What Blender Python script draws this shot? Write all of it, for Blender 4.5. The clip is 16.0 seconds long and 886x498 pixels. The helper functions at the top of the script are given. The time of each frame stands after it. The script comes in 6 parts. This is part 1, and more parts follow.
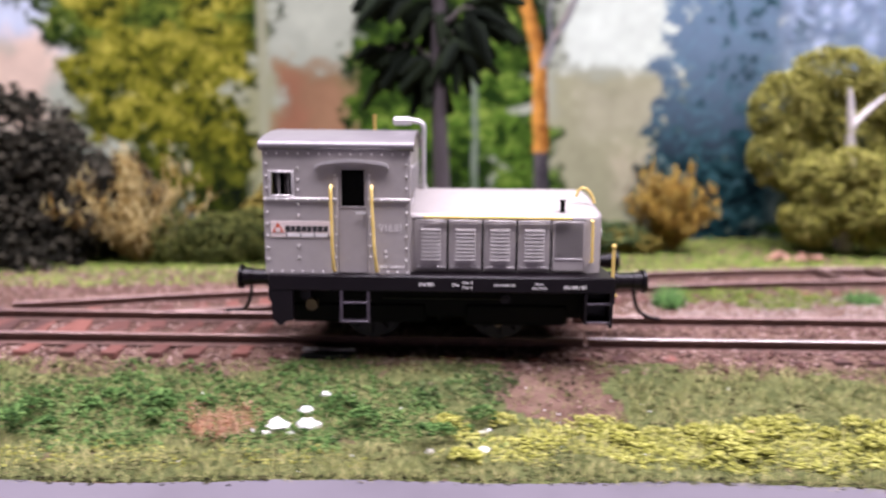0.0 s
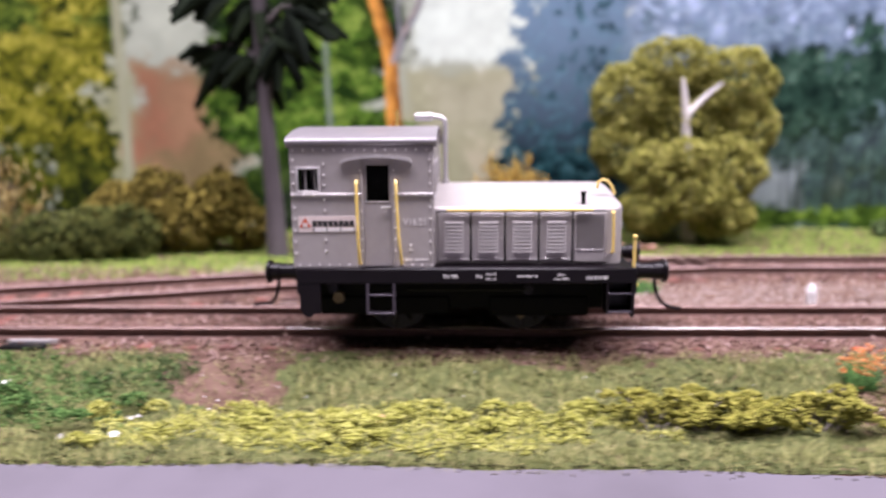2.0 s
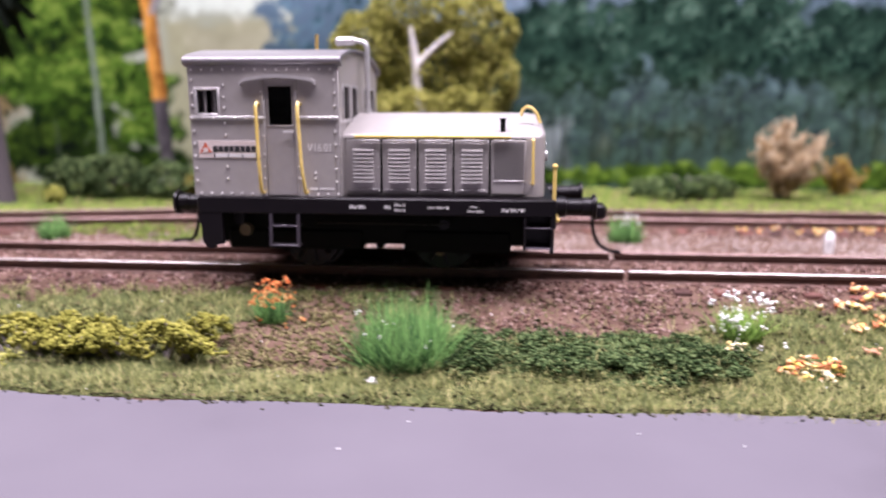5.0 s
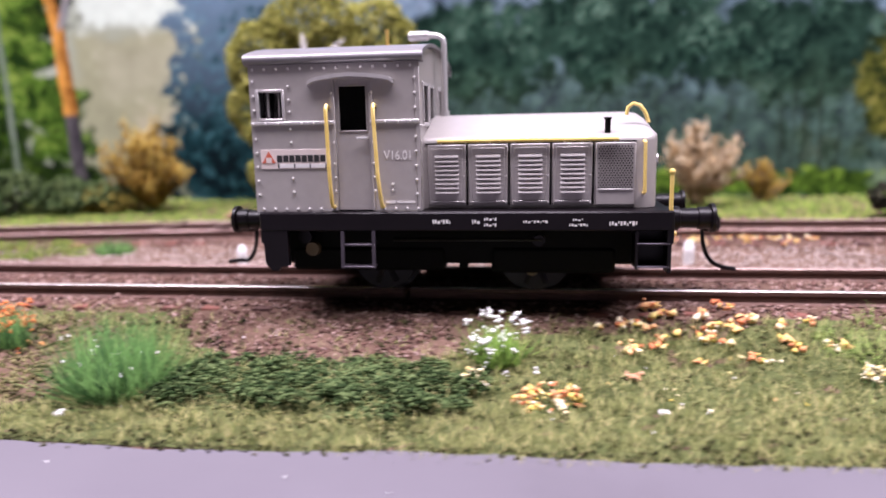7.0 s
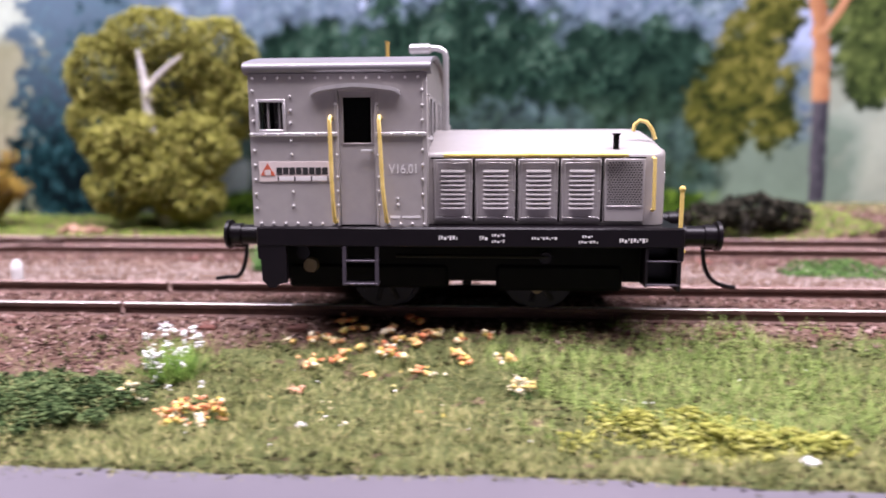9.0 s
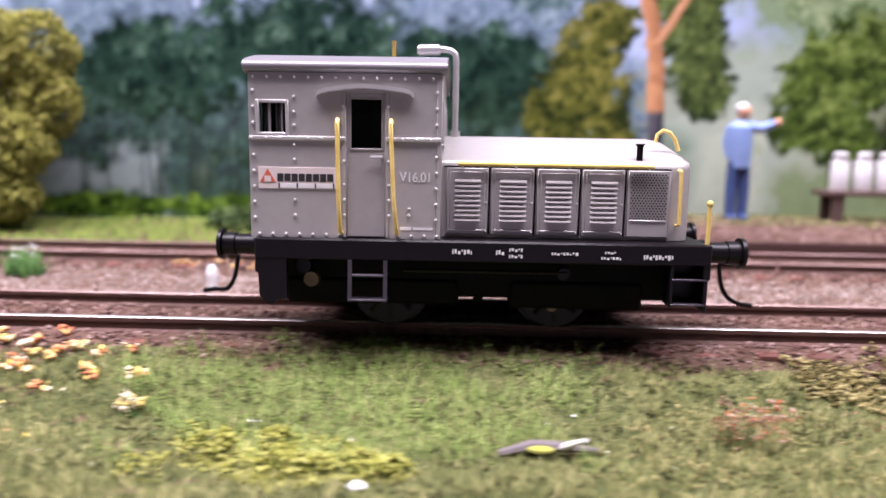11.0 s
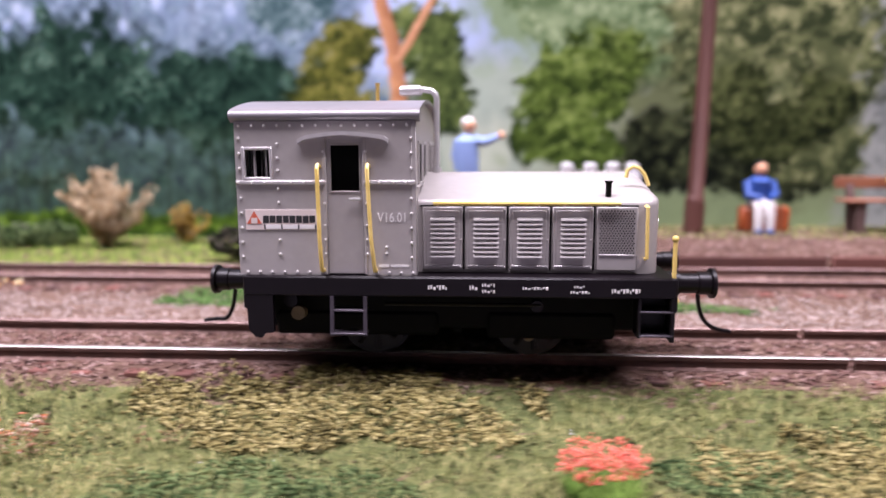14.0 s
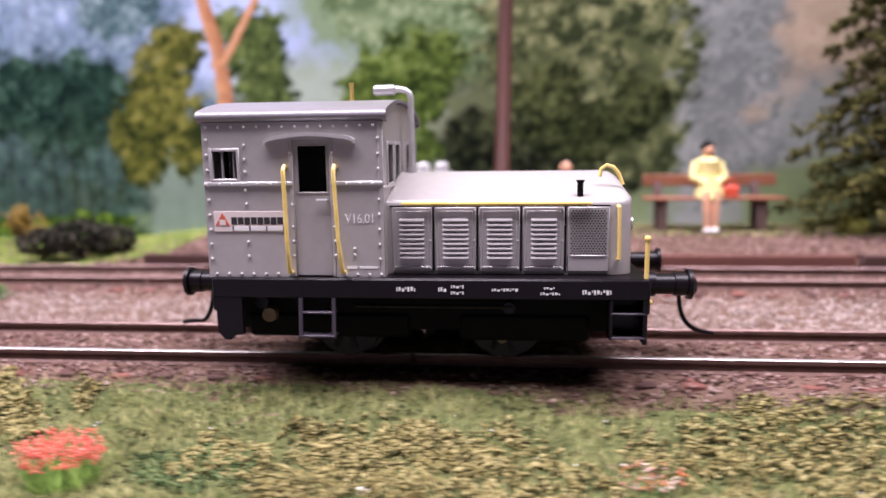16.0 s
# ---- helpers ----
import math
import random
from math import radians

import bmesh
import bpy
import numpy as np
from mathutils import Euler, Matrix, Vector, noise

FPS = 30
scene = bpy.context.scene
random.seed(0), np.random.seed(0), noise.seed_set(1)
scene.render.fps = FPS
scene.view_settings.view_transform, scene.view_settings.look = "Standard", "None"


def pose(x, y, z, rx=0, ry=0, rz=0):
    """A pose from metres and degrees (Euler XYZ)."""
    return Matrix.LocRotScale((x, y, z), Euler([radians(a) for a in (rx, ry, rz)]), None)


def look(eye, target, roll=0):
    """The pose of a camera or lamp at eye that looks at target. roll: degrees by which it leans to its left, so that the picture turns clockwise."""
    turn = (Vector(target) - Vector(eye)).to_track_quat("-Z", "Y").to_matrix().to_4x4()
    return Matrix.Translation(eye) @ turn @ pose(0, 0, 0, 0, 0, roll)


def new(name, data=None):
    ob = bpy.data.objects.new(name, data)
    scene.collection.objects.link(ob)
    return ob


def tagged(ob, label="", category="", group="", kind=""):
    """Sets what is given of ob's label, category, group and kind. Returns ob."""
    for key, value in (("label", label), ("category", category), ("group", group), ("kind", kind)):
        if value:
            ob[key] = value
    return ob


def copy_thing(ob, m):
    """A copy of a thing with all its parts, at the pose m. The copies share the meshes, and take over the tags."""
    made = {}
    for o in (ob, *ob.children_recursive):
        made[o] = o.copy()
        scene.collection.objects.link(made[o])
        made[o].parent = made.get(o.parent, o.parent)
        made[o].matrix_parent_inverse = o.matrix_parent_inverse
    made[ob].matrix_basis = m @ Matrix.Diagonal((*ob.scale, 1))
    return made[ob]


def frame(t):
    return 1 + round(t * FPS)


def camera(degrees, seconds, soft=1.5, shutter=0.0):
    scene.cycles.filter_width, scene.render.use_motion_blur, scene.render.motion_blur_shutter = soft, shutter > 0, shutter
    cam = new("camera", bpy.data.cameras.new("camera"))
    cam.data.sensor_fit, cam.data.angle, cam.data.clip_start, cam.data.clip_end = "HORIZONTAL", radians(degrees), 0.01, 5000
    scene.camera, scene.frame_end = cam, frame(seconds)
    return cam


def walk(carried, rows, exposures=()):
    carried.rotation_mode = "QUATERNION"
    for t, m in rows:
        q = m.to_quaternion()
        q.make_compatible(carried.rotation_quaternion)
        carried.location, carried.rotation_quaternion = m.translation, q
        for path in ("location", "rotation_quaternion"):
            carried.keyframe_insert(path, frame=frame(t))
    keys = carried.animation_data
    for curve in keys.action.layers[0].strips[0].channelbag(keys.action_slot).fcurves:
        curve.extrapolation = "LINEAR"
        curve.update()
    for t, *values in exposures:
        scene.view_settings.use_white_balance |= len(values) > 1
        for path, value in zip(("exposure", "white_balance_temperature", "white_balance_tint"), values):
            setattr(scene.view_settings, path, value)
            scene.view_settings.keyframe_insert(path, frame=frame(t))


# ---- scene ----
cam = camera(66.13, 16.0, soft=1.6, shutter=0.8)
PATH = [
    (0.0, pose(0.03235, -0.12129, 0.03893, 80.746, -0.571, 0.489)),
    (0.5, pose(0.04804, -0.12285, 0.03921, 80.757, -0.137, 0.570)),
    (1.0, pose(0.06258, -0.12349, 0.03792, 80.957, 0.129, 0.588)),
    (1.5, pose(0.07654, -0.12397, 0.03759, 80.861, 0.202, 0.533)),
    (2.0, pose(0.09629, -0.12392, 0.03866, 80.433, 0.422, 1.594)),
    (2.5, pose(0.11701, -0.12318, 0.03973, 80.294, 0.559, 2.767)),
    (3.0, pose(0.13612, -0.12213, 0.03951, 80.568, 0.351, 3.853)),
    (3.5, pose(0.15899, -0.12174, 0.04424, 79.649, 0.130, 4.483)),
    (4.0, pose(0.17770, -0.11975, 0.03865, 78.451, -0.187, 2.881)),
    (6.3, pose(0.23620, -0.10803, 0.02396, 80.191, -0.020, 7.570)),
    (6.5, pose(0.24008, -0.10583, 0.02338, 80.516, -0.105, 7.493)),
    (7.0, pose(0.25149, -0.10212, 0.02738, 79.578, 1.139, 7.063)),
    (7.5, pose(0.26242, -0.09998, 0.02707, 80.679, 0.182, 6.296)),
    (8.0, pose(0.26995, -0.09931, 0.02693, 82.016, -0.575, 4.943)),
    (8.5, pose(0.28008, -0.09921, 0.02613, 81.625, -0.245, 4.100)),
    (9.0, pose(0.29303, -0.09992, 0.02654, 81.169, 0.231, 3.742)),
    (11.3, pose(0.34980, -0.09243, 0.02690, 81.753, -0.839, 0.833)),
    (11.5, pose(0.35690, -0.09191, 0.02690, 81.964, -0.538, 0.870)),
    (12.0, pose(0.37466, -0.09010, 0.02636, 82.464, -0.410, 0.921)),
    (12.5, pose(0.39201, -0.08889, 0.02661, 82.827, 0.052, 1.116)),
    (13.0, pose(0.40948, -0.09140, 0.02894, 82.501, 0.236, 1.989)),
    (13.5, pose(0.42632, -0.09463, 0.03004, 82.408, 0.114, 2.841)),
    (14.0, pose(0.44308, -0.09715, 0.03256, 81.661, 0.208, 3.725)),
    (14.5, pose(0.46037, -0.09804, 0.03547, 80.802, 0.140, 3.692)),
    (15.0, pose(0.47833, -0.09774, 0.03539, 80.795, 0.191, 2.870)),
    (15.5, pose(0.49570, -0.09657, 0.03351, 81.317, 0.413, 3.758)),
    (16.0, pose(0.51488, -0.09532, 0.03265, 81.575, 0.690, 5.256)),
]
walk(cam, PATH)

cam.data.dof.use_dof = True
cam.data.dof.focus_distance, cam.data.dof.aperture_fstop = 0.096, 16.0

# ---- light: one long ceiling lamp in a plain grey room ----
world = bpy.data.worlds.new("room_light")
world.use_nodes = True
world.node_tree.nodes["Background"].inputs[0].default_value = (0.93, 0.92, 1.0, 1)
world.node_tree.nodes["Background"].inputs[1].default_value = 0.03
scene.world = world
lamp = new("ceiling_lamp_light", bpy.data.lights.new("ceiling_lamp_light", "AREA"))
lamp.data.shape, lamp.data.size, lamp.data.size_y, lamp.data.energy = "RECTANGLE", 2.2, 0.5, 98.0
lamp.data.color = (1.02, 0.915, 1.09)
lamp.matrix_world = look((0.25, -0.2, 1.28), (0.25, 0.03, 0.0))
scene.view_settings.exposure = 0.0

# ---- materials ----
MM = 0.001


def ramp_mat(name, colours, scale=300.0, rough=0.8, metal=0.0, bump=0.0, island=False, per_object=False, detail=6.0, stretch=(1, 1, 1), mixfac=0.35, sheen=0.5, bump_scale=0):
    """A surface whose colour runs over a few tones, by noise at two scales and, for loose pieces, piece by piece."""
    m = bpy.data.materials.new(name)
    m.use_nodes = True
    nt = m.node_tree
    bsdf = nt.nodes["Principled BSDF"]
    ramp = nt.nodes.new("ShaderNodeValToRGB")
    els = ramp.color_ramp.elements
    while len(els) < len(colours):
        els.new(0.5)
    for k, c in enumerate(colours):
        els[k].position = (0.3 + 0.4 * k / max(1, len(colours) - 1)) if not island else (0.24 + 0.52 * k / max(1, len(colours) - 1))
        els[k].color = (*c, 1)
    tc = nt.nodes.new("ShaderNodeTexCoord")
    mp = nt.nodes.new("ShaderNodeMapping")
    mp.inputs["Scale"].default_value = stretch
    nt.links.new(tc.outputs["Object"], mp.inputs["Vector"])
    n1 = nt.nodes.new("ShaderNodeTexNoise")
    n1.inputs["Scale"].default_value, n1.inputs["Detail"].default_value = scale, detail
    nt.links.new(mp.outputs[0], n1.inputs["Vector"])
    n2 = nt.nodes.new("ShaderNodeTexNoise")
    n2.inputs["Scale"].default_value = scale * (2.0 if island else 0.13)
    n2.inputs["Detail"].default_value = 3.0
    nt.links.new(mp.outputs[0], n2.inputs["Vector"])
    mix = nt.nodes.new("ShaderNodeMix")
    mix.inputs[0].default_value = mixfac
    if island or per_object:
        info = nt.nodes.new("ShaderNodeNewGeometry" if island else "ShaderNodeObjectInfo")
        nt.links.new(info.outputs["Random Per Island" if island else "Random"], mix.inputs[2])
        nt.links.new(n2.outputs[0], mix.inputs[3])
    else:
        nt.links.new(n1.outputs[0], mix.inputs[2])
        nt.links.new(n2.outputs[0], mix.inputs[3])
    nt.links.new(mix.outputs[0], ramp.inputs[0])
    nt.links.new(ramp.outputs[0], bsdf.inputs["Base Color"])
    bsdf.inputs["Roughness"].default_value, bsdf.inputs["Metallic"].default_value = rough, metal
    bsdf.inputs["Specular IOR Level"].default_value = sheen
    if bump:
        b = nt.nodes.new("ShaderNodeBump")
        b.inputs["Strength"].default_value, b.inputs["Distance"].default_value = bump, 0.0003
        nb = n1
        if bump_scale:
            nb = nt.nodes.new("ShaderNodeTexNoise")
            nb.inputs["Scale"].default_value = bump_scale
            nt.links.new(tc.outputs["Object"], nb.inputs["Vector"])
        nt.links.new(nb.outputs[0], b.inputs["Height"])
        nt.links.new(b.outputs[0], bsdf.inputs["Normal"])
    return m


def tone(c, k=0.12):
    return [tuple(v * (1 - k) for v in c), tuple(min(1, v * (1 + k)) for v in c)]


M_GREY = ramp_mat("grey_paint", tone((0.368, 0.343, 0.325), 0.06), 700, 0.36, 0.15, 0.03, sheen=0.7)
M_ROOF = ramp_mat("dull_grey_roof_paint", tone((0.19, 0.178, 0.186), 0.08), 500, 0.34, 0.1, 0.04, sheen=0.7)
# Silver-grey edges carry the light they catch from above in their colour.
M_EDGE = ramp_mat("silver_edge_highlight", tone((0.52, 0.50, 0.49), 0.1), 900, 0.35, 0.4)
M_BLACK = ramp_mat("black_frame_paint", tone((0.0045, 0.003, 0.0042), 0.3), 500, 0.36, 0.0, 0.04, sheen=0.22)
# Steps and treads paler than the black frame: lit edges put into colour.
M_STEP = ramp_mat("step_edge_highlight", tone((0.05, 0.042, 0.052), 0.3), 500, 0.35, 0.3)
M_CURTAIN = ramp_mat("grey_curtain", tone((0.2, 0.185, 0.18), 0.15), 300, 0.8)
M_DARK = ramp_mat("matt_black", tone((0.004, 0.004, 0.004), 0.3), 500, 0.7, sheen=0.1)
M_YELLOW = ramp_mat("yellow_paint", [(0.60, 0.42, 0.09), (0.80, 0.62, 0.22)], 500, 0.4)
M_BRASS = ramp_mat("brass", [(0.5, 0.33, 0.08), (0.7, 0.5, 0.15)], 600, 0.35, 0.3)
# Louvres paler than the hatches: top light painted as lighter grey.
M_LOUVRE = ramp_mat("louvre_highlight_grey", tone((0.62, 0.59, 0.57), 0.1), 900, 0.3, 0.35)
M_BRONZE = ramp_mat("dull_bronze", [(0.10, 0.07, 0.035), (0.18, 0.13, 0.07)], 600, 0.5, 0.3)
M_SILVER = ramp_mat("silver_pipe", tone((0.62, 0.61, 0.60), 0.08), 600, 0.3, 0.6)
M_WHITE = ramp_mat("white_print", tone((0.72, 0.70, 0.68), 0.06), 900, 0.5)
M_PLATE = ramp_mat("pale_plate", tone((0.66, 0.57, 0.53), 0.05), 900, 0.45)
M_RED = ramp_mat("red_print", [(0.45, 0.08, 0.04), (0.6, 0.15, 0.08)], 900, 0.5)
M_INK = ramp_mat("black_print", tone((0.02, 0.02, 0.02), 0.2), 900, 0.5)
M_STEEL = ramp_mat("polished_rail_head", [(0.30, 0.26, 0.24), (0.56, 0.52, 0.50)], 250, 0.42, 0.75, stretch=(0.1, 1, 1))
M_RUST = ramp_mat("rusty_rail_side", [(0.055, 0.028, 0.02), (0.12, 0.06, 0.045)], 500, 0.7, 0.1, 0.2)
M_DULLHEAD = ramp_mat("dull_rail_head", [(0.17, 0.10, 0.085), (0.32, 0.23, 0.21)], 250, 0.42, 0.6, stretch=(0.1, 1, 1))
# Rivets are lighter than the walls; their highlight sits in the base colour.
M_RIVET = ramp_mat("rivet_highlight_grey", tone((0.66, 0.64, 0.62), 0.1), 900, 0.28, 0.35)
M_SLEEPER = ramp_mat("stained_sleeper_wood", [(0.05, 0.018, 0.013), (0.15, 0.052, 0.036)], 400, 0.8, 0, 0.3, per_object=True)
M_EARTH = ramp_mat("brown_earth", [(0.055, 0.032, 0.023), (0.11, 0.068, 0.05), (0.16, 0.105, 0.08)], 260, 0.95, 0, 0.6, bump_scale=1500, sheen=0.1)
M_BALLAST = ramp_mat("red_brown_ballast", [(0.04, 0.020, 0.015), (0.112, 0.056, 0.044), (0.18, 0.102, 0.084), (0.34, 0.24, 0.21)], 60, 0.9, island=True, sheen=0.2)
M_GRAVEL = ramp_mat("pale_yard_gravel", [(0.21, 0.155, 0.13), (0.30, 0.235, 0.205), (0.42, 0.345, 0.31)], 60, 0.9, island=True, sheen=0.2)
M_OLIVE = ramp_mat("olive_turf", [(0.036, 0.043, 0.015), (0.094, 0.108, 0.035), (0.155, 0.166, 0.057), (0.31, 0.288, 0.13)], 90, 0.95, island=True, sheen=0.1)
M_LIME = ramp_mat("yellow_green_foam", [(0.15, 0.155, 0.03), (0.29, 0.295, 0.06), (0.43, 0.425, 0.13)], 90, 0.95, island=True, sheen=0.1)
M_GREEN = ramp_mat("mid_green_foam", [(0.02, 0.045, 0.013), (0.052, 0.115, 0.028), (0.13, 0.22, 0.065)], 90, 0.95, island=True, sheen=0.1)
M_DKGREEN = ramp_mat("dark_green_foam", [(0.017, 0.032, 0.011), (0.05, 0.082, 0.028), (0.135, 0.18, 0.072)], 90, 0.95, island=True, sheen=0.1)
M_STRAW = ramp_mat("straw_coloured_foam", [(0.046, 0.044, 0.017), (0.15, 0.12, 0.042), (0.25, 0.215, 0.085), (0.38, 0.33, 0.15)], 90, 0.95, island=True, sheen=0.1)
# Dark crumb tone: painted shade in the turf, and loose crumbs by the road.
M_DARKCRUMB = ramp_mat("dark_turf_crumbs", [(0.016, 0.016, 0.008), (0.035, 0.036, 0.014), (0.065, 0.06, 0.026)], 90, 0.95, island=True, sheen=0.1)
M_TURF = ramp_mat("matted_turf", [(0.045, 0.052, 0.020), (0.078, 0.092, 0.034), (0.12, 0.128, 0.05)], 500, 0.95, 0, 0.8, sheen=0.1, bump_scale=2500)
M_BRIGHT = ramp_mat("bright_grass", [(0.11, 0.16, 0.04), (0.18, 0.25, 0.065), (0.27, 0.33, 0.11)], 90, 0.9, island=True, sheen=0.1)
M_MEADOW = ramp_mat("meadow_grass", [(0.05, 0.09, 0.016), (0.13, 0.19, 0.035), (0.24, 0.28, 0.07)], 60, 0.95, island=True, sheen=0.1)
M_ROAD = ramp_mat("grey_lavender_road", [(0.076, 0.069, 0.08), (0.112, 0.102, 0.12), (0.128, 0.117, 0.136)], 28, 0.7, 0, 0.08, sheen=0.3, bump_scale=2500)
M_ORANGE = ramp_mat("orange_petals", [(0.55, 0.10, 0.02), (0.75, 0.25, 0.07), (0.8, 0.5, 0.2)], 90, 0.8, island=True)
M_RUSTFLOWER = ramp_mat("rusty_dry_flowers", [(0.10, 0.045, 0.022), (0.26, 0.10, 0.05), (0.17, 0.16, 0.06), (0.42, 0.24, 0.17)], 90, 0.9, island=True)
M_PINK = ramp_mat("coral_petals", [(0.6, 0.07, 0.045), (0.8, 0.17, 0.12), (0.85, 0.3, 0.22)], 90, 0.8, island=True)
M_PETAL = ramp_mat("white_petals", tone((0.82, 0.82, 0.80), 0.06), 90, 0.8, island=True)
M_MIXLEAF = ramp_mat("autumn_leaf_flakes", [(0.60, 0.19, 0.08), (0.74, 0.44, 0.20), (0.72, 0.58, 0.11), (0.8, 0.72, 0.52)], 90, 0.8, island=True)
M_CREAMPETAL = ramp_mat("cream_yellow_petals", [(0.55, 0.42, 0.12), (0.72, 0.62, 0.34), (0.78, 0.72, 0.55)], 90, 0.8, island=True)
M_MIXFLOWER = ramp_mat("mixed_flower_flakes", [(0.5, 0.12, 0.03), (0.6, 0.22, 0.15), (0.5, 0.35, 0.3), (0.2, 0.2, 0.03), (0.7, 0.6, 0.5)], 90, 0.8, island=True)
M_BARK = ramp_mat("grey_bark", [(0.10, 0.085, 0.085), (0.2, 0.175, 0.17)], 200, 0.9, 0, 0.5, stretch=(1, 1, 0.2))
M_DARKBARK = ramp_mat("dark_grey_bark", [(0.05, 0.042, 0.045), (0.11, 0.095, 0.1)], 200, 0.9, 0, 0.5, stretch=(1, 1, 0.2))
M_WHITEBARK = ramp_mat("white_birch_bark", [(0.45, 0.42, 0.38), (0.8, 0.79, 0.76)], 250, 0.7, 0, 0.3)
M_BROWNPOLE = ramp_mat("red_brown_pole_paint", [(0.06, 0.02, 0.014), (0.11, 0.04, 0.028)], 200, 0.6, stretch=(1, 1, 0.2))
M_BENCH = ramp_mat("brown_bench_wood", [(0.17, 0.06, 0.03), (0.28, 0.11, 0.055)], 200, 0.6, stretch=(0.2, 1, 1))
M_TABLE = ramp_mat("dark_table_wood", [(0.06, 0.035, 0.03), (0.12, 0.07, 0.06)], 200, 0.7, stretch=(0.2, 1, 1))
M_ROOM = ramp_mat("grey_room_paint", tone((0.17, 0.165, 0.17), 0.03), 2, 0.9)
M_STONE = ramp_mat("white_pebble", tone((0.7, 0.69, 0.68), 0.25), 600, 0.85, 0, 0.8)


def glass_mat():
    m = bpy.data.materials.new("window_glass")
    m.use_nodes = True
    b = m.node_tree.nodes["Principled BSDF"]
    b.inputs["Transmission Weight"].default_value, b.inputs["Roughness"].default_value, b.inputs["IOR"].default_value = 1.0, 0.03, 1.2
    return m


M_GLASS = glass_mat()


# ---- mesh helpers; all sizes in millimetres ----
class Form:
    """Collects vertices and faces of one mesh, in millimetres."""

    def __init__(self):
        self.v, self.f, self.m = [], [], []

    def add(self, verts, faces, mat=0):
        n = len(self.v)
        self.v += [tuple(q) for q in verts]
        self.f += [tuple(n + i for i in face) for face in faces]
        self.m += [mat] * len(faces)
        return self

    def box(self, x0, x1, y0, y1, z0, z1, bevel=0.15, mat=0):
        bm = bmesh.new()
        bmesh.ops.create_cube(bm, size=1)
        for q in bm.verts:
            q.co = Vector((x0 + (q.co.x + 0.5) * (x1 - x0), y0 + (q.co.y + 0.5) * (y1 - y0), z0 + (q.co.z + 0.5) * (z1 - z0)))
        if bevel:
            bmesh.ops.bevel(bm, geom=bm.edges[:], offset=min(bevel, 0.45 * min(x1 - x0, y1 - y0, z1 - z0)), segments=1, affect="EDGES")
        bm.verts.index_update()
        self.add([q.co[:] for q in bm.verts], [[q.index for q in face.verts] for face in bm.faces], mat)
        bm.free()
        return self

    def tube(self, path, r, n=8, mat=0, caps=True):
        """A round bar along a path; r is one radius or one for each point."""
        path = [Vector(q) for q in path]
        rs = r if isinstance(r, (list, tuple)) else [r] * len(path)
        verts, faces, up = [], [], None
        for k, q in enumerate(path):
            d = (path[min(k + 1, len(path) - 1)] - path[max(k - 1, 0)]).normalized()
            if up is None:
                up = d.orthogonal().normalized()
            up = (up - d * up.dot(d)).normalized()
            side = d.cross(up)
            for j in range(n):
                a = 2 * math.pi * j / n
                verts.append(q + (up * math.cos(a) + side * math.sin(a)) * rs[k])
        for k in range(len(path) - 1):
            for j in range(n):
                faces.append((k * n + j, k * n + (j + 1) % n, (k + 1) * n + (j + 1) % n, (k + 1) * n + j))
        if caps:
            faces += [tuple(range(n))[::-1], tuple((len(path) - 1) * n + j for j in range(n))]
        return self.add(verts, faces, mat)

    def prism(self, profile, axis, a, b, mat=0):
        """A closed outline pushed along an axis from a to b. The outline gives the other two coordinates in order."""
        k = "xyz".index(axis)
        n = len(profile)
        verts = []
        for w in (a, b):
            for q in profile:
                c = list(q)
                c.insert(k, w)
                verts.append(c)
        faces = [(j, (j + 1) % n, n + (j + 1) % n, n + j) for j in range(n)]
        faces += [tuple(range(n))[::-1], tuple(range(n, 2 * n))]
        return self.add(verts, faces, mat)

    def ball(self, x, y, z, rx, ry=None, rz=None, n=10, mat=0):
        ry, rz = ry or rx, rz or rx
        rings = n // 2
        verts, faces = [(x, y, z + rz)], []
        for i in range(1, rings):
            a = math.pi * i / rings
            for j in range(n):
                b = 2 * math.pi * j / n
                verts.append((x + rx * math.sin(a) * math.cos(b), y + ry * math.sin(a) * math.sin(b), z + rz * math.cos(a)))
        verts.append((x, y, z - rz))
        for j in range(n):
            faces.append((0, 1 + j, 1 + (j + 1) % n))
            faces.append((len(verts) - 1, 1 + (rings - 2) * n + (j + 1) % n, 1 + (rings - 2) * n + j))
            for i in range(rings - 2):
                faces.append((1 + i * n + j, 1 + (i + 1) * n + j, 1 + (i + 1) * n + (j + 1) % n, 1 + i * n + (j + 1) % n))
        return self.add(verts, faces, mat)

    def mesh(self, name, mats, smooth=40):
        me = bpy.data.meshes.new(name)
        me.from_pydata([(a * MM, b * MM, c * MM) for a, b, c in self.v], [], self.f)
        for m in mats if isinstance(mats, (list, tuple)) else [mats]:
            me.materials.append(m)
        me.polygons.foreach_set("material_index", self.m)
        bm = bmesh.new()
        bm.from_mesh(me)
        bmesh.ops.recalc_face_normals(bm, faces=bm.faces[:])
        bm.to_mesh(me)
        bm.free()
        if smooth:
            me.polygons.foreach_set("use_smooth", [True] * len(me.polygons))
            me.set_sharp_from_angle(angle=radians(smooth))
        return me


def part(name, form, mats, parent=None, label="", smooth=40):
    ob = new(name, form.mesh(name, mats, smooth) if isinstance(form, Form) else form)
    if parent:
        ob.parent = parent
    return tagged(ob, label)


